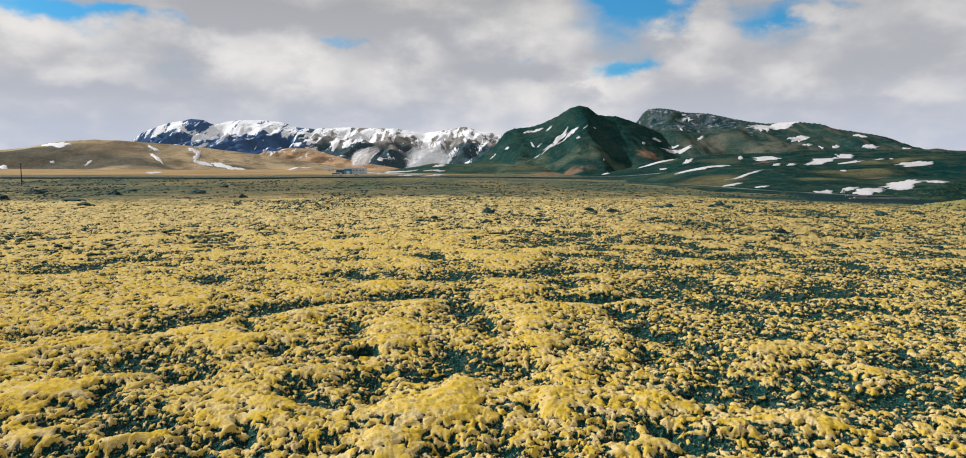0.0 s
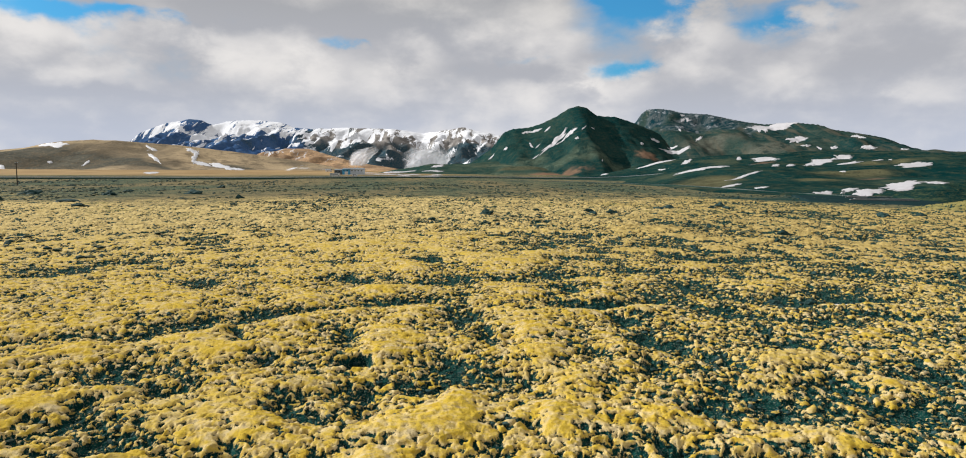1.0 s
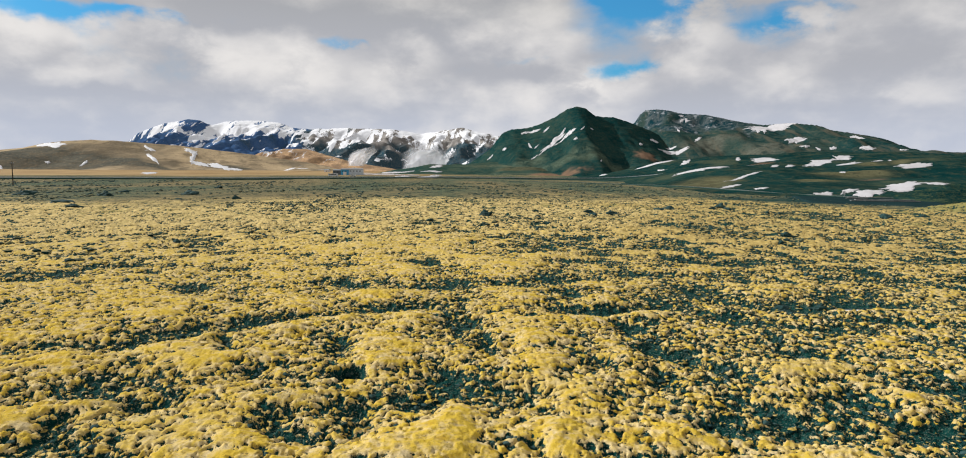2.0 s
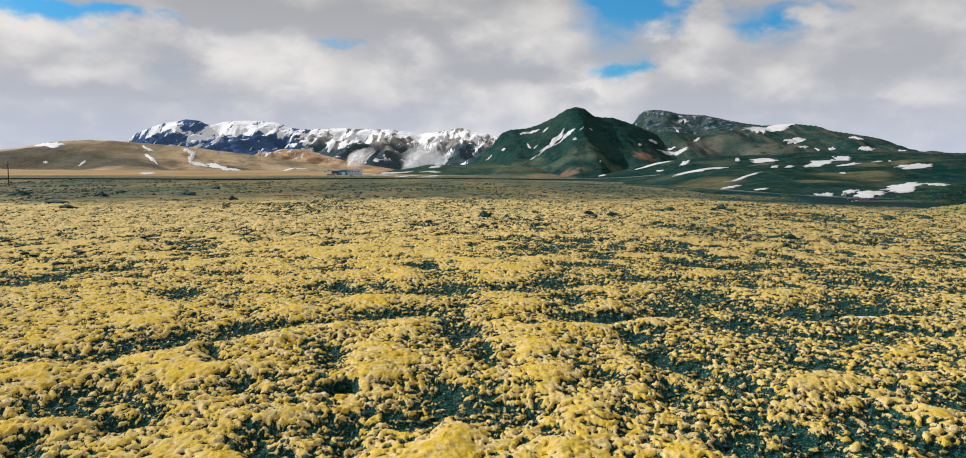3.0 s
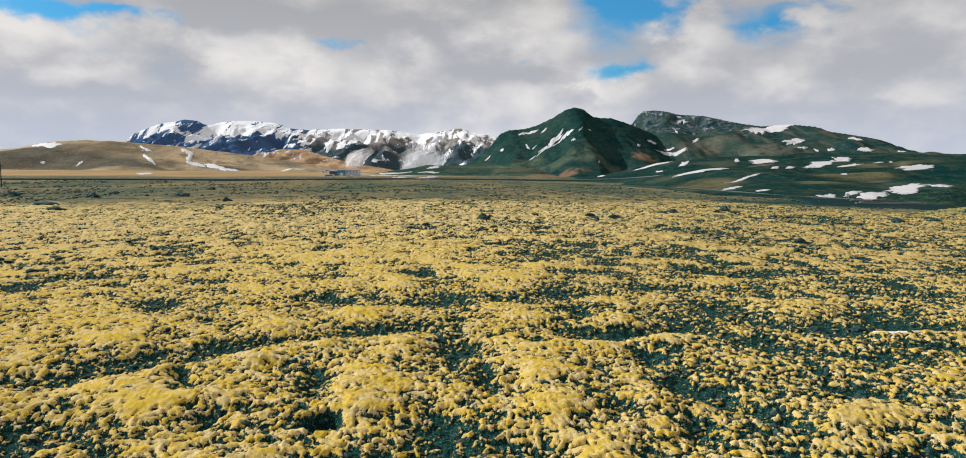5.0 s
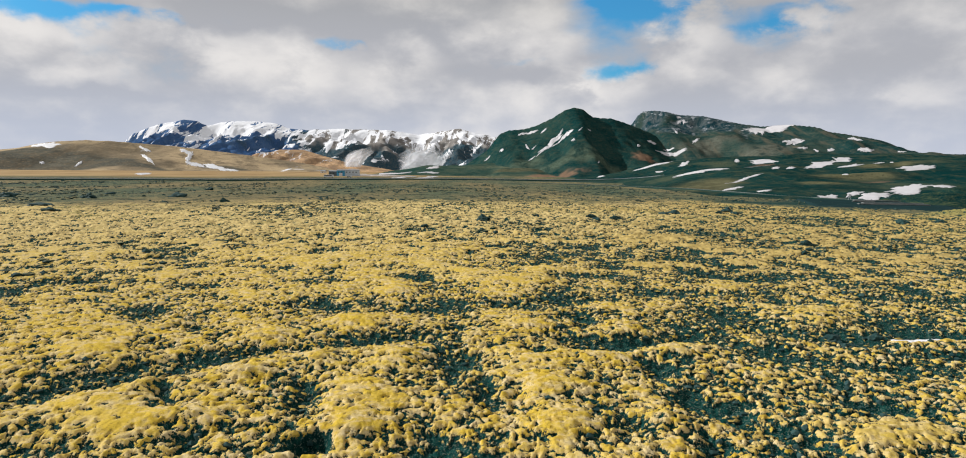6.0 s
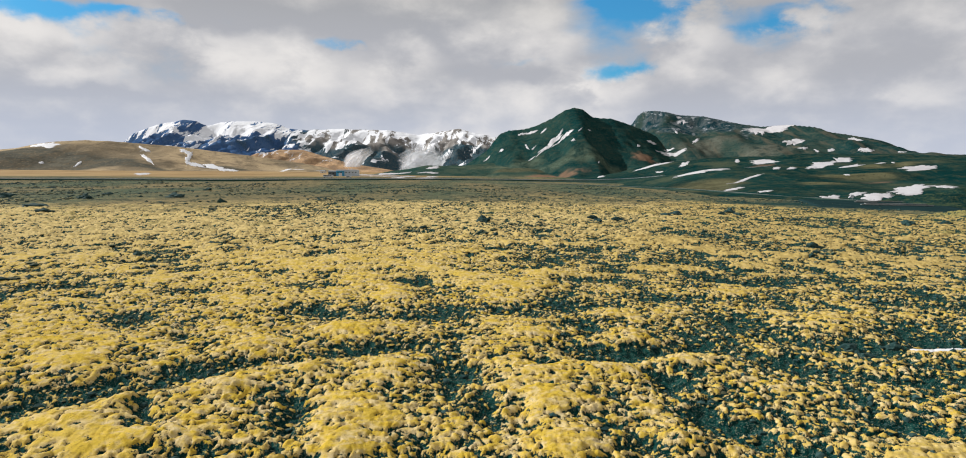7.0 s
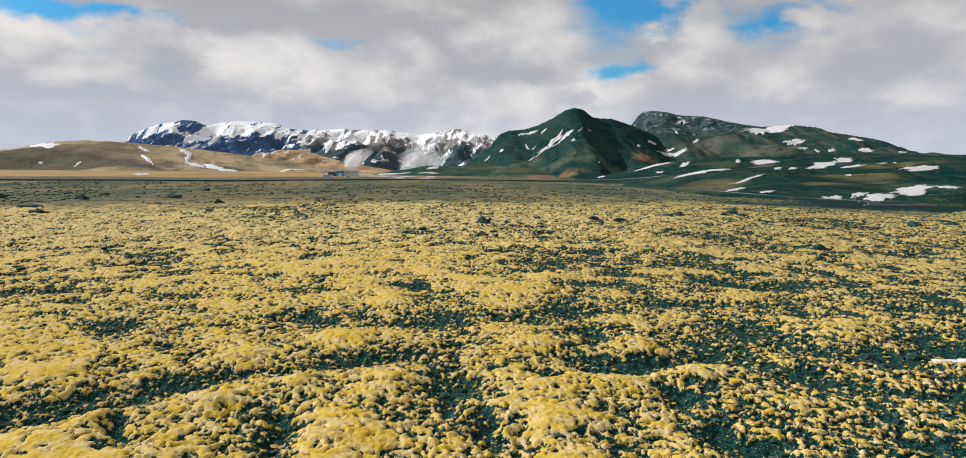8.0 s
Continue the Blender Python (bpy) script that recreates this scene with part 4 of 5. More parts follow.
def land(x, y):
    return np.maximum.reduce([plain(x, y), front_height(x, y) - 0.5, back_height(x, y) - 0.5, foot_height(x, y) - 0.5, left_height(x, y) - 0.5, low_height(x, y) - 0.5])


def snow_patch(x, y, ax, ay, bx, by, thick, label, group, seed, height=land, mat=MELTING_SNOW):
    """Old snow that lies over the slope, thickest in the middle, with a ragged melting edge."""
    around, rings = 72, 12
    th, q = np.meshgrid(np.linspace(0, 2 * np.pi, around, endpoint=False), np.linspace(0.04, 1.12, rings))
    cx, cy = np.cos(th), np.sin(th)
    edge = 0.95 + 0.62 * fractal(cx * 1.7 + seed * 3.7, cy * 1.7 + seed, 5, 300, 0.72)
    u, v = q * edge * cx * 1.02, q * edge * cy * 0.95
    v = v + 0.45 * grain(u / 0.7 + seed, v * 0, 310)
    px, py = x + ax * u + bx * v, y + ay * u + by * v
    z = height(px, py) + np.where(q > 1.04, -2.0 * thick, thick * (0.35 + np.clip(1 - q, 0, 1) ** 0.5))
    me = grid_mesh("snow_patch", px, py, z, closed=True)
    bm = bmesh.new()
    bm.from_mesh(me)
    bm.verts.ensure_lookup_table()
    bm.faces.new([bm.verts[i] for i in range(around)])
    bmesh.ops.recalc_face_normals(bm, faces=bm.faces)
    bm.to_mesh(me)
    bm.free()
    me.materials.append(mat)
    return tagged(new("snow_patch", me), label, "snow patch", group)


count = 0
for table, thick, label, group in ((SNOW_FRONT, 0.6, "streak of old snow on the dark green hill", "snow on the cone hill"),
                                   (SNOW_BACK, 0.35, "field of old snow under the rocky rim", "snow on the ridge"),
                                   (SNOW_FOOT, 0.22, "melting snow patch on the dark heath slope", "snow on the slopes"),
                                   (SNOW_BANK, 0.2, "melting snow patch on the dark heath slope", "snow on the slopes"),
                                   (SNOW_LEFT, 1.4, "winding snow streak on the brown grass hill", "snow on the brown hill"),
                                   (SNOW_PLAIN, 0.7, "bank of dirty snow on the flat heath", "snow on the plain"),
                                   (SNOW_HEAPS, 0.9, "drift of old snow near the station", "snow heaps")):
    for row in table:
        count += 1
        snow_patch(*row, thick, label, group, count, mat=LIFTED_SNOW if table is SNOW_LEFT else MELTING_SNOW)
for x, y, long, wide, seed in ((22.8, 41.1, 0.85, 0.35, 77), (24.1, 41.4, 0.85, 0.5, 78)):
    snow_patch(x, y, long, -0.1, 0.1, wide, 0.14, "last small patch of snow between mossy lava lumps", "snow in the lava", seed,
               lambda x, y: plain(x, y) + 0.18 * swell(x, y), LIFTED_SNOW)


# Roads
ASPHALT = plain_material("asphalt", (0.020, 0.044, 0.046), 0.95, 0, 0.25, 1.0)
EARTH_BANK = plain_material("turf_bank", (0.030, 0.062, 0.050), 0.95, 0, 0.3, 0.5)
PALE_GRAVEL = plain_material("pale_gravel", (0.24, 0.25, 0.24), 0.95, 0, 0.3, 1.0)
GALVANISED = plain_material("galvanised_steel", (0.55, 0.57, 0.58), 0.45, 0.6, 0.2, 2.0)


def ribbon(points, low, high, drop, lift):
    """A strip along a line of points, between two offsets across it; drop: how far its low side falls."""
    fine = []
    for (ax, ay), (bx, by) in zip(points, points[1:]):
        n = max(2, int(math.hypot(bx - ax, by - ay) / 8))
        fine += [(ax + (bx - ax) * k / n, ay + (by - ay) * k / n) for k in range(n)]
    x, y = np.array(fine).T
    for _ in range(12):
        x[1:-1], y[1:-1] = (x[:-2] + 2 * x[1:-1] + x[2:]) / 4, (y[:-2] + 2 * y[1:-1] + y[2:]) / 4
    z = land(x, y) + lift
    for _ in range(30):
        z[1:-1] = (z[:-2] + 2 * z[1:-1] + z[2:]) / 4
    dx, dy = np.gradient(x), np.gradient(y)
    d = np.hypot(dx, dy)
    nx, ny = -dy / d, dx / d
    bm = bmesh.new()
    ends = []
    for off, fall in ((low, drop), (high, 0.0)):
        ends.append([bm.verts.new((x[k] + nx[k] * off, y[k] + ny[k] * off, z[k] - fall)) for k in range(len(x))])
    for k in range(len(x) - 1):
        bm.faces.new((ends[0][k], ends[0][k + 1], ends[1][k + 1], ends[1][k]))
    return bm


def rail(points, off, lift, tall):
    """An upright strip of steel along one side of a road."""
    bm = ribbon(points, off - 0.06, off, 0.0, lift)
    made = bmesh.ops.extrude_face_region(bm, geom=list(bm.faces))
    bmesh.ops.translate(bm, verts=[g for g in made["geom"] if isinstance(g, bmesh.types.BMVert)], vec=(0, 0, tall))
    return bm


def build_road(points, half, lift, label, paving, railed):
    road = new("road")
    part("bank", ribbon(points, -half - 5, -half, lift + 1.5, lift), EARTH_BANK, road, "dark turf bank")
    part("bank", ribbon(points, half + 5, half, lift + 1.5, lift), EARTH_BANK, road, "dark turf bank")
    part("carriageway", ribbon(points, -half, half, 0.0, lift), paving, road)
    if railed:
        part("guard_rail", rail(points, -half + 0.3, lift + 0.25, 0.5), GALVANISED, road, "pale galvanised guard rail")
    return tagged(road, label, "road", kind="structure")


build_road([(-430, 360), (-283, 385), (-240, 420), (-170, 450), (-110, 520), (-46, 570), (45, 640), (110, 655), (150, 640), (185, 610), (215, 585), (300, 575)], 4.0, 0.8,
           "asphalt road on a low dark bank with a pale rail", ASPHALT, True)
build_road([(20, 455), (64, 452), (85, 420), (96, 375), (102, 300), (108, 255), (118, 232), (150, 215)], 1.5, 0.3, "narrow pale gravel track round the foot of the slope", PALE_GRAVEL, False)


def build_car_park():
    lot = new("car_park")
    xs, ys = np.meshgrid(np.linspace(0, 1, 30), np.linspace(0, 1, 30))
    px = (94 + 30 * xs) * (1 - ys) + (112 + 44 * xs) * ys
    py = (188 - 24 * xs) * (1 - ys) + (236 - 8 * xs) * ys
    rim = (xs < 0.02) | (xs > 0.98) | (ys < 0.02) | (ys > 0.98)
    me = grid_mesh("paving", px, py, plain(px, py) + np.where(rim, -1.2, 0.42))
    me.materials.append(ASPHALT)
    new("paving", me).parent = lot
    for ax, ay, bx, by in ((112, 196, 131, 193), (118, 204, 136, 203), (126, 222, 141, 217), (122, 216, 128, 214)):
        n = Vector((by - ay, ax - bx, 0)).normalized() * 0.6
        bm = bmesh.new()
        z0, z1 = float(plain(np.array(ax), np.array(ay))) + 0.5, float(plain(np.array(bx), np.array(by))) + 0.5
        foot = [bm.verts.new((px_ + s_ * n.x, py_ + s_ * n.y, pz_)) for px_, py_, pz_, s_ in ((ax, ay, z0, -1), (bx, by, z1, -1), (bx, by, z1, 1), (ax, ay, z0, 1))]
        made = bmesh.ops.extrude_face_region(bm, geom=[bm.faces.new(foot)])
        bmesh.ops.translate(bm, verts=[g for g in made["geom"] if isinstance(g, bmesh.types.BMVert)], vec=(0, 0, 0.25))
        bmesh.ops.recalc_face_normals(bm, faces=bm.faces)
        part("traffic_island", bm, PALE_GRAVEL, lot, "long low island of pale gravel")
    return tagged(lot, "dark paved car park with pale gravel islands", "car park", kind="structure")


build_car_park()


# Station, shed and vehicles on the plain
CLADDING_BLUE = plain_material("blue_cladding", (0.05, 0.34, 0.60), 0.5, 0, 0.25, 0.5)
CLADDING_DARK = plain_material("slate_cladding", (0.075, 0.11, 0.14), 0.55, 0, 0.25, 0.5)
CLADDING_PALE = plain_material("silver_cladding", (0.60, 0.69, 0.77), 0.5, 0.2, 0.2, 0.5)
ROOFING = plain_material("grey_roofing", (0.30, 0.34, 0.38), 0.5, 0.2, 0.25, 0.5)
GLASS = plain_material("dark_glass", (0.02, 0.03, 0.04), 0.1, 0, 0.1, 1.0)
WHITE_PAINT = plain_material("white_paint", (0.75, 0.75, 0.74), 0.4, 0, 0.12, 1.0)
RUBBER = plain_material("rubber", (0.02, 0.02, 0.02), 0.8, 0, 0.2, 4.0)


def gable(bm, x0, x1, y0, y1, z0, rise_by, over=0.5):
    """A shallow pitched roof with some thickness, its ridge along x."""
    ym = (y0 + y1) / 2
    prof = [(y0 - over, z0), (ym, z0 + rise_by), (y1 + over, z0), (y1 + over, z0 + 0.3), (ym, z0 + rise_by + 0.3), (y0 - over, z0 + 0.3)]
    a = [bm.verts.new((x0 - over, y, z)) for y, z in prof]
    b = [bm.verts.new((x1 + over, y, z)) for y, z in prof]
    for k in range(6):
        bm.faces.new((a[k], a[(k + 1) % 6], b[(k + 1) % 6], b[k]))
    for quad in ((0, 1, 4, 5), (1, 2, 3, 4)):
        bm.faces.new([a[k] for k in quad])
        bm.faces.new([b[k] for k in reversed(quad)])
    bmesh.ops.recalc_face_normals(bm, faces=bm.faces)
    return bm


def build_station(x, y, turn):
    st = new("industrial_building")
    z = float(plain(np.array(x), np.array(y))) - 0.3
    st.matrix_world = pose(x, y, z, 0, 0, turn)
    halls = ((-19, -9, -5, 7, 6.0, CLADDING_DARK, "slate grey cladding"), (-9, 1, -6, 8, 7.2, CLADDING_BLUE, "bright blue cladding"), (1, 19, -5, 7, 7.4, CLADDING_PALE, "pale silver cladding"))
    for x0, x1, y0, y1, h, mat, label in halls:
        wall = part("wall", block(bmesh.new(), x0, x1 - 0.02, y0, y1, 0, h), mat, st, label)
        part("roof", gable(bmesh.new(), x0 + 0.5, x1 - 0.55, y0, y1, h, 1.1, 0.45), ROOFING, st)
        for k in range(int((x1 - x0) // 4)):
            part("window", block(bmesh.new(), x0 + 1.2 + 4 * k, x0 + 3.0 + 4 * k, y0 - 0.08, y0 + 0.05, h - 2.6, h - 1.5), GLASS, wall)
    part("door", block(bmesh.new(), -6, -2, -6.12, -5.9, 0, 4.2), WHITE_PAINT, st, "white roller door")
    for cx in (6, 9.5):
        part("vent_stack", rod(bmesh.new(), (cx, 2, 7.5), (cx, 2, 10.4), 0.4, 0.35, 12), GALVANISED, st)
    return tagged(st, "long blue and silver clad power station hall", "building")


build_station(-170, 830, 8)


def build_shed(x, y, turn):
    sh = new("shed")
    z = float(land(np.array(x), np.array(y))) - 0.3
    sh.matrix_world = pose(x, y, z, 0, 0, turn)
    part("wall", block(bmesh.new(), -6, 6, -4, 4, 0, 4.2), WHITE_PAINT, sh)
    part("roof", gable(bmesh.new(), -6, 6, -4, 4, 4.2, 1.8), ROOFING, sh)
    part("door", block(bmesh.new(), -1, 1, -4.1, -3.95, 0, 2.4), CLADDING_DARK, sh)
    return tagged(sh, "small white shed with a grey roof", "shed")


build_shed(-352, 1480, -12)


def build_van(x, y, turn, long, tall, label, name="van"):
    van = new(name)
    van.matrix_world = pose(x, y, float(land(np.array(x), np.array(y))), 0, 0, turn)
    part("body", block(bmesh.new(), -long / 2, long / 2, -1.0, 1.0, 0.45, tall, 0.18), WHITE_PAINT, van)
    part("window", block(bmesh.new(), -long / 2 + 0.5, long / 2 - 1.4, -1.02, 1.02, tall * 0.56, tall * 0.82), GLASS, van)
    for wx in (-long / 2 + 1.1, long / 2 - 1.1):
        for wy in (-0.9, 0.9):
            part("wheel", rod(bmesh.new(), (wx, wy - 0.12, 0.38), (wx, wy + 0.12, 0.38), 0.38, 0.38, 14), RUBBER, van)
    return tagged(van, label, name)


build_van(-146, 640, 4, 9.5, 3.0, "white coach parked beside the road", "coach")
build_van(-128, 650, 4, 5.2, 2.2, "white van parked beside the road")


def build_sign(x, y, turn):
    sign = new("sign")
    sign.matrix_world = pose(x, y, float(plain(np.array(x), np.array(y))) + 0.4, 0, 0, turn)
    for sx in (-0.5, 0.5):
        part("post", rod(bmesh.new(), (sx, 0, 0), (sx, 0, 2.0), 0.04, 0.04, 8), GALVANISED, sign)
    part("panel", block(bmesh.new(), -0.8, 0.8, -0.07, -0.04, 0.9, 2.0, 0.01), WHITE_PAINT, sign, "blank white panel")
    return tagged(sign, "white notice board on two posts by the car park", "sign")


build_sign(128, 228, 30)


# Power pole
def build_pole(x, y):
    pole = new("utility_pole")
    pole.matrix_world = pose(x, y, float(plain(np.array(x), np.array(y))) - 0.6, 0, 0, 20)
    wood = plain_material("tarred_wood", (0.060, 0.050, 0.042), 0.85, 0, 0.35, 3.0)
    part("post", rod(bmesh.new(), (0, 0, 0), (0, 0, 10.2), 0.20, 0.13, 14), wood, pole)
    arm = part("crossarm", block(bmesh.new(), -0.6, 0.6, -0.24, -0.10, 9.35, 9.50, 0.02), wood, pole)
    for ix in (-0.52, 0.0, 0.52):
        bm = rod(bmesh.new(), (ix, -0.17, 9.50), (ix, -0.17, 9.68), 0.04, 0.04, 8)
        for k in range(3):
            rod(bm, (ix, -0.17, 9.64 + 0.08 * k), (ix, -0.17, 9.70 + 0.08 * k), 0.09, 0.06, 10)
        part("insulator", bm, CLADDING_PALE, arm, "pale ceramic insulator")
    for sx in (-1, 1):
        part("brace", rod(bmesh.new(), (0, -0.2, 8.5), (sx * 0.45, -0.17, 9.36), 0.03, 0.03, 6), wood, pole)
    return tagged(pole, "tarred wooden power pole standing in the heath", "utility pole")


build_pole(-186.5, 259.5)


# Boulders and rubble
def basalt_material():
    m, t, bsdf, geo = material("basalt")
    at = geo.outputs["Position"]
    pores, lichen = noise_node(t, at, 6.0, 5, 0.65), noise_node(t, at, 1.6, 5, 0.6)
    c = mix_color(t, smooth(t, pores, 0.35, 0.65), (0.006, 0.034, 0.034), (0.038, 0.078, 0.070))
    c = mix_color(t, smooth(t, lichen, 0.60, 0.70), c, (0.15, 0.17, 0.12))
    link(t, c, bsdf.inputs["Base Color"])
    bsdf.inputs["Roughness"].default_value = 0.9
    bsdf.inputs["Specular IOR Level"].default_value = 0.2
    bump(t, bsdf, pores, 0.7, 0.08)
    return m


BASALT = basalt_material()


def stone_shape(seed, level=3, rough=0.7):
    """A broken lump of lava, one metre across, with its foot at zero."""
    bm = bmesh.new()
    bmesh.ops.create_icosphere(bm, subdivisions=level, radius=0.5)
    for v in bm.verts:
        p = v.co * 2.2 + Vector((seed * 11.3, 0, 0))
        v.co *= 1 + rough * noise.noise(p) + 0.5 * rough * noise.noise(p * 2.3) + 0.25 * rough * noise.noise(p * 5.1)
        v.co.z = v.co.z * 0.72 + 0.18
    return bm


SHAPES = []
for k in range(4):
    me = bpy.data.meshes.new("lava_boulder")
    bm = stone_shape(k)
    bm.to_mesh(me)
    bm.free()
    me.materials.append(BASALT)
    SHAPES.append(me)

BOULDERS = [
    (39.8, 84.8, 1.6, 1.0), (55.9, 151.4, 3.2, 1.8), (54.6, 143.5, 2.2, 1.2), (51.9, 145.7, 2.0, 1.0), (-86.5, 193.0, 5.5, 2.2), (-103.8, 180.5, 4.2, 2.2),
    (-126.1, 181.2, 5.0, 2.0), (-112.3, 149.5, 3.0, 2.2), (-114.7, 209.8, 3.0, 1.2), (-62.5, 166.9, 2.2, 1.6), (-106.7, 265.0, 3.5, 2.0), (-91.7, 143.5, 5.0, 1.0),
    (-79.2, 127.8, 3.0, 1.0), (0.9, 117.1, 2.2, 1.4), (20.8, 126.5, 2.2, 1.3), (21.0, 120.9, 1.8, 0.9), (25.0, 123.1, 2.2, 1.0), (41.0, 141.9, 4.0, 1.3),
    (38.3, 139.2, 2.5, 1.0), (10.8, 127.4, 1.6, 1.0), (75.2, 121.0, 2.2, 1.2), (86.6, 127.5, 2.5, 1.2), (18.6, 41.2, 1.1, 0.6), (18.7, 40.0, 0.8, 0.4),
    (20.9, 41.4, 0.8, 0.5), (23.8, 41.0, 0.7, 0.4),
]
for k, (x, y, wide, tall) in enumerate(BOULDERS):
    ob = new("lava_boulder", SHAPES[k % 4])
    z = float(ground_height(np.array([x]), np.array([y]))[0][0])
    ob.matrix_world = pose(x, y, z - 0.12 * tall, 0, 0, 67 * k) @ Matrix.Diagonal((wide, wide * 0.8, tall * 1.15, 1))
    tagged(ob, "dark basalt boulder standing up out of the moss" if tall > 0.9 else "low dark lump of lava in the moss", "boulder", "lava boulders")


def stone_field(name, x, y, z, sizes, flat, mat, label, rng):
    """Many broken stones as one mesh."""
    base = []
    for k in range(5):
        bm = stone_shape(20 + k, 1, 0.75)
        bm.verts.ensure_lookup_table()
        base.append((np.array([v.co[:] for v in bm.verts]), np.array([[v.index for v in f.verts] for f in bm.faces])))
        bm.free()
    verts, faces, total = [], [], 0
    for n in range(len(x)):
        v, f = base[n % 5]
        size, a = sizes[n], rng.rand() * 6.283
        c, s_ = math.cos(a) * size, math.sin(a) * size
        verts.append(np.stack([x[n] + c * v[:, 0] - s_ * v[:, 1], y[n] + s_ * v[:, 0] + c * v[:, 1], z[n] - 0.1 * size + size * flat * v[:, 2]], -1))
        faces.append(f + total)
        total += len(v)
    me = bpy.data.meshes.new(name)
    me.from_pydata(np.concatenate(verts).tolist(), [], np.concatenate(faces).tolist())
    me.materials.append(mat)
    return tagged(new(name, me), label, "rubble", kind="stuff")


def stone_material(name, dark, pale, cap):
    """Stones of mixed tone; the tops of some are grown over."""
    m, t, bsdf, geo = material(name)
    up = t.nodes.new("ShaderNodeSeparateXYZ")
    link(t, geo.outputs["Normal"], up.inputs[0])
    fine = noise_node(t, geo.outputs["Position"], 7.0, 4)
    c = mix_color(t, smooth(t, geo.outputs["Random Per Island"], 0.35, 1.0), dark, pale)
    c = mix_color(t, smooth(t, fine, 0.5, 0.7, 0, 0.6), c, dark)
    grown = math_node(t, "MULTIPLY", smooth(t, math_node(t, "ADD", up.outputs["Z"], math_node(t, "MULTIPLY", fine, 0.6)), 0.95, 1.15), smooth(t, geo.outputs["Random Per Island"], 0.3, 0.6, 1.0, 0.0))
    link(t, mix_color(t, grown, c, cap), bsdf.inputs["Base Color"])
    bsdf.inputs["Roughness"].default_value = 0.92
    bsdf.inputs["Specular IOR Level"].default_value = 0.2
    return m


def build_rubble():
    """Loose stones in the bare hollows, and larger lumps that stand out of the moss further off."""
    rng = np.random.RandomState(5)
    y = -12 + 106 * rng.rand(80000) ** 1.15
    x = (rng.rand(80000) * 2 - 1) * (14 + np.abs(y) * 0.72)
    z, cover, h = ground_height(x, y)
    keep = np.flatnonzero(cover < -0.02)[:20000]
    stone_field("lava_rubble", x[keep], y[keep], z[keep], (0.07 + 0.20 * rng.rand(len(keep)) ** 2.5) * (0.8 + np.clip(y[keep], 0, 90) / 55), 0.9,
                stone_material("rubble", (0.003, 0.030, 0.031), (0.048, 0.095, 0.088), (0.40, 0.28, 0.06)), "loose dark lava stones lying in the bare hollows", rng)
    y = 55 + 330 * rng.rand(60000) ** 1.3
    x = (rng.rand(60000) * 2 - 1) * (6 + y * 0.80)
    z, cover, h = ground_height(x, y)
    crowd = fractal(x / 26, y / 40, 3, 501) + 0.5 * fractal(x / 6, y / 9, 2, 505)
    keep = np.flatnonzero(crowd + 0.22 * h > 0.17 + 0.25 * rng.rand(60000))[:12000]
    stone_field("lava_lumps", x[keep], y[keep], z[keep], (0.18 + 0.85 * rng.rand(len(keep)) ** 3.5) * (0.7 + y[keep] / 300), 0.75,
                stone_material("lumps", (0.004, 0.030, 0.030), (0.030, 0.066, 0.058), (0.20, 0.19, 0.09)), "dark lava lumps standing out of the moss and heath", rng)


build_rubble()


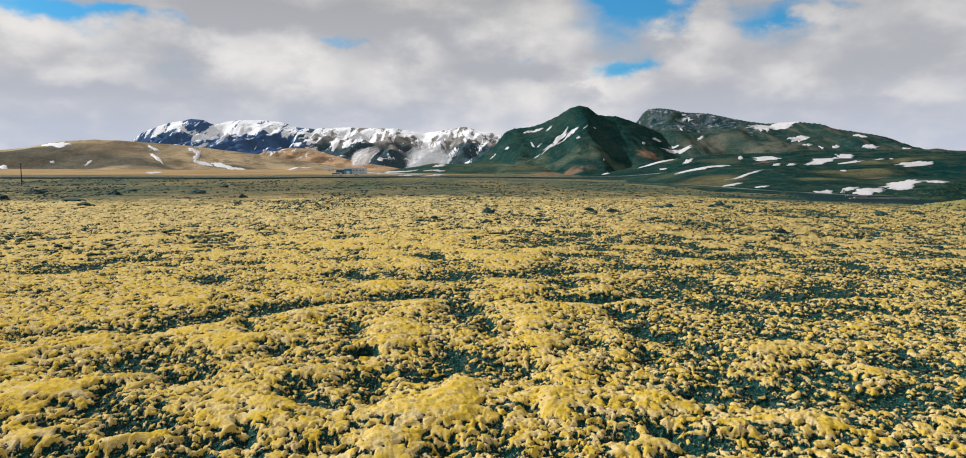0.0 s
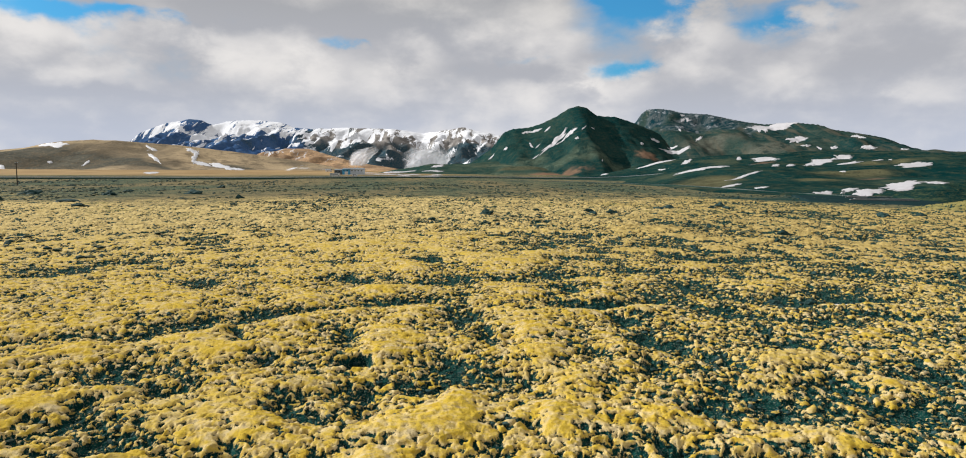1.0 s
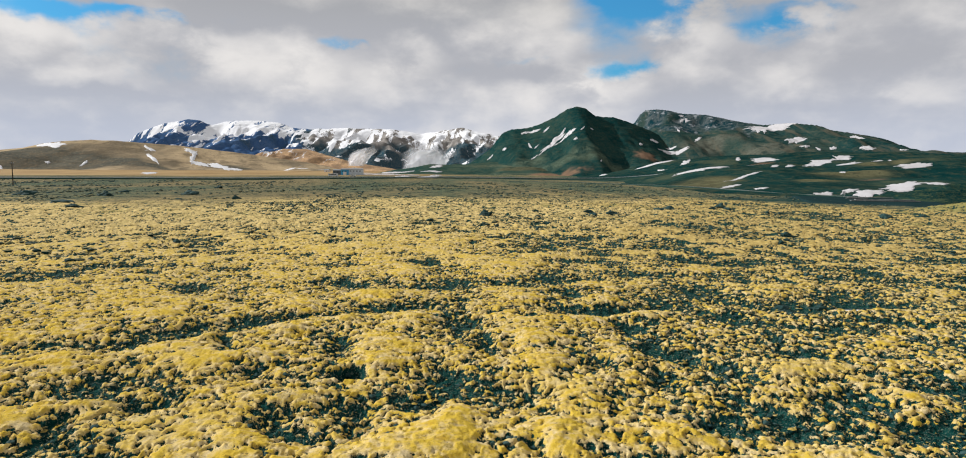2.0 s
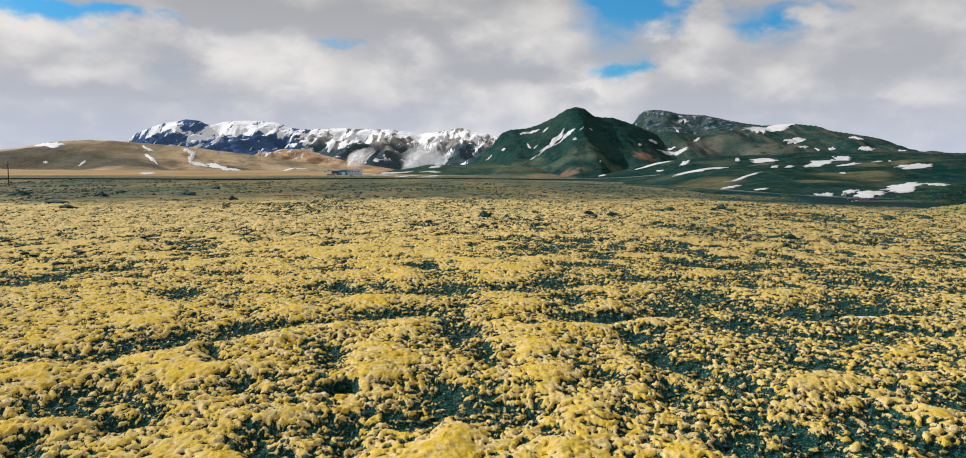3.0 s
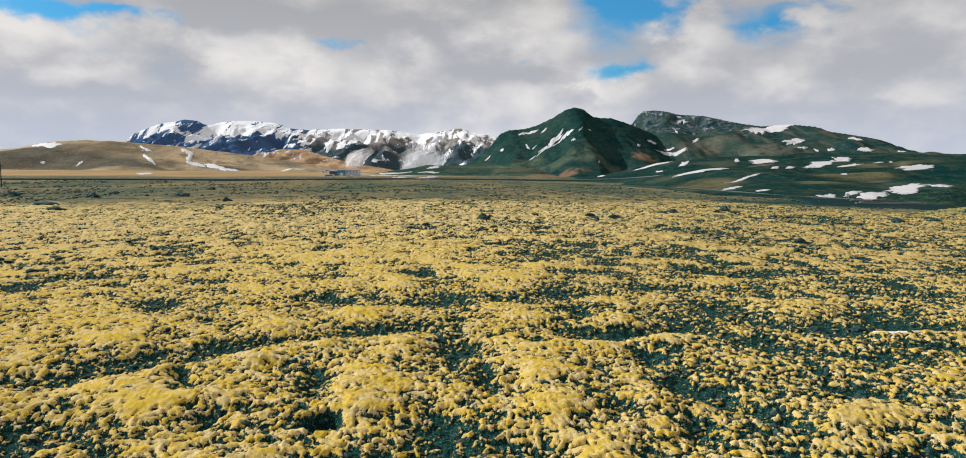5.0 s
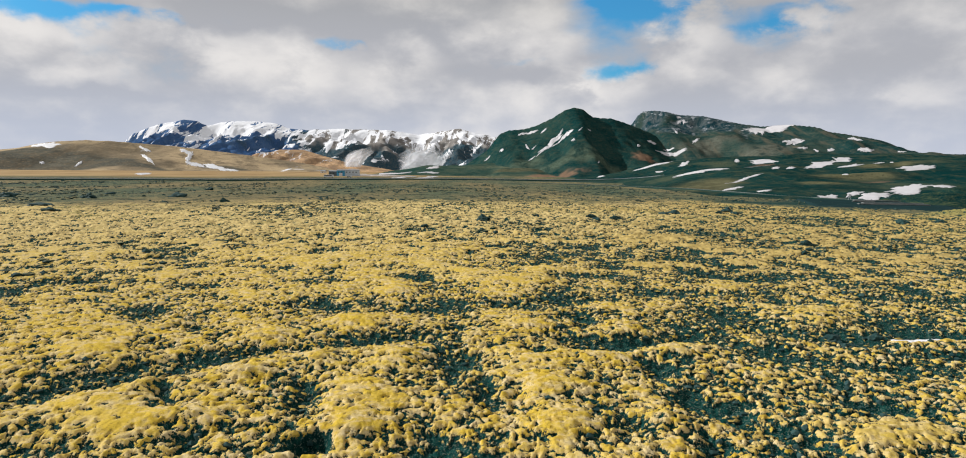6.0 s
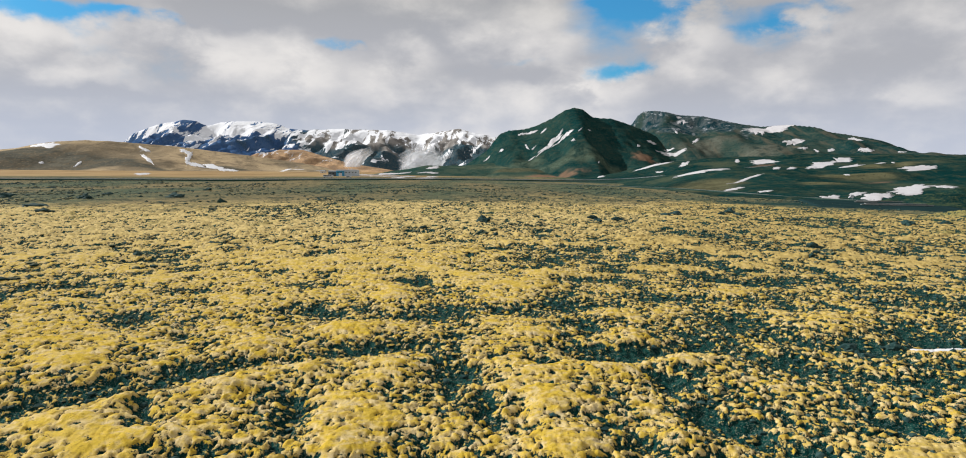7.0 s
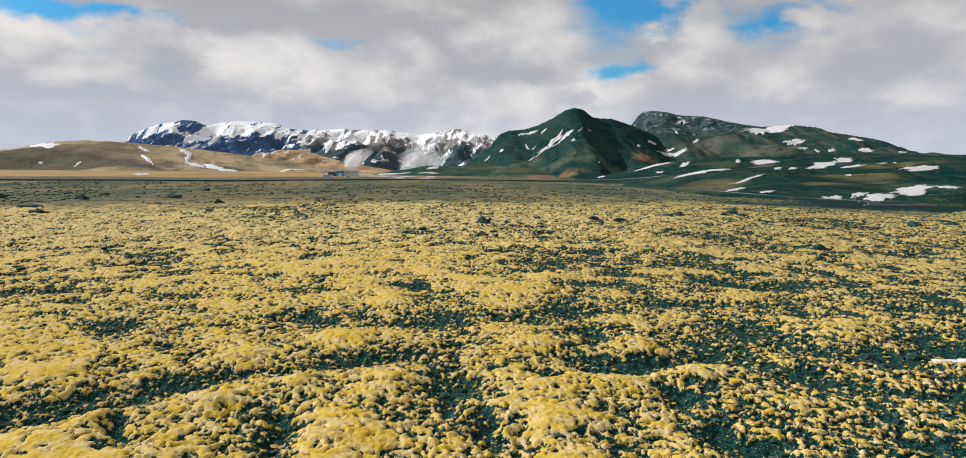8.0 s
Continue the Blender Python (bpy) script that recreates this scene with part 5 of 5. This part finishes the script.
# Steam from the hot ground
def steam_material(name, thick):
    m, t, bsdf, geo = material(name)
    t.nodes.remove(bsdf)
    at = geo.outputs["Position"]
    puff = noise_node(t, scaled(t, at, 1, 0.5, 1.1), 0.020, 2, 0.45, 0.4)
    white = t.nodes.new("ShaderNodeBsdfDiffuse")
    white.inputs["Color"].default_value = (0.95, 0.95, 0.97, 1)
    glow = t.nodes.new("ShaderNodeBsdfTranslucent")
    glow.inputs["Color"].default_value = (0.95, 0.95, 0.97, 1)
    both, clear, mixed = t.nodes.new("ShaderNodeMixShader"), t.nodes.new("ShaderNodeBsdfTransparent"), t.nodes.new("ShaderNodeMixShader")
    link(t, white.outputs[0], both.inputs[1])
    link(t, glow.outputs[0], both.inputs[2])
    place = t.nodes.new("ShaderNodeSeparateXYZ")
    link(t, t.nodes.new("ShaderNodeTexCoord").outputs["Generated"], place.inputs[0])
    off = math_node(t, "MULTIPLY", math_node(t, "SUBTRACT", place.outputs["X"], 0.5), 2.0)
    lift = math_node(t, "MULTIPLY", math_node(t, "MAXIMUM", math_node(t, "SUBTRACT", place.outputs["Z"], 0.12), 0.0), 1.12)
    spread = math_node(t, "SQRT", math_node(t, "ADD", math_node(t, "POWER", math_node(t, "ABSOLUTE", off), 2.0), math_node(t, "POWER", lift, 2.0)))
    dense = smooth(t, math_node(t, "ADD", spread, math_node(t, "MULTIPLY", math_node(t, "SUBTRACT", puff, 0.38), 0.8)), 0.98, 0.45)
    put(t, mixed.inputs[0], math_node(t, "MULTIPLY", dense, smooth(t, puff, 0.28, 0.55, 0.5 * thick, thick)))
    link(t, clear.outputs[0], mixed.inputs[1])
    link(t, both.outputs[0], mixed.inputs[2])
    link(t, mixed.outputs[0], t.nodes["Material Output"].inputs["Surface"])
    return m


STEAM = [steam_material("thin_steam", 0.55), steam_material("steam", 0.85), steam_material("thick_steam", 0.98)]


def steam_plume(x, y, z, wide, tall, lean, label, seed):
    """Three billowing shells, one inside another, that drift with the wind as they rise."""
    plume = new("steam_plume")
    plume.matrix_world = pose(x, y, z)
    for shell, (size, mat, name) in enumerate(((1.0, STEAM[0], "outer_veil"), (0.78, STEAM[1], "billow"), (0.55, STEAM[2], "core"))):
        bm = bmesh.new()
        bmesh.ops.create_icosphere(bm, subdivisions=5, radius=1.0)
        for v in bm.verts:
            p = v.co * 1.7 + Vector((seed * 7.1, shell * 0.3, 0))
            swellby = 1 + 0.38 * noise.noise(p) + 0.18 * noise.noise(p * 2.4) + 0.06 * noise.noise(p * 5.3)
            c = v.co * swellby * size
            up = max(c.z, -0.12) + 0.12
            v.co = Vector((c.x * wide * (0.75 + 0.25 * up) + lean * up * up * size, c.y * wide * 0.5, up * tall))
        part(name, bm, mat, plume)
        for f in plume.children[-1].data.polygons:
            f.use_smooth = True
    return tagged(plume, label, "steam")


steam_plume(-262, 1330, 14, 26, 36, 38, "thin white steam rising from a hot spring", 1)
steam_plume(-128, 1330, 6, 68, 52, 44, "broad white bank of steam over hot ground", 2)
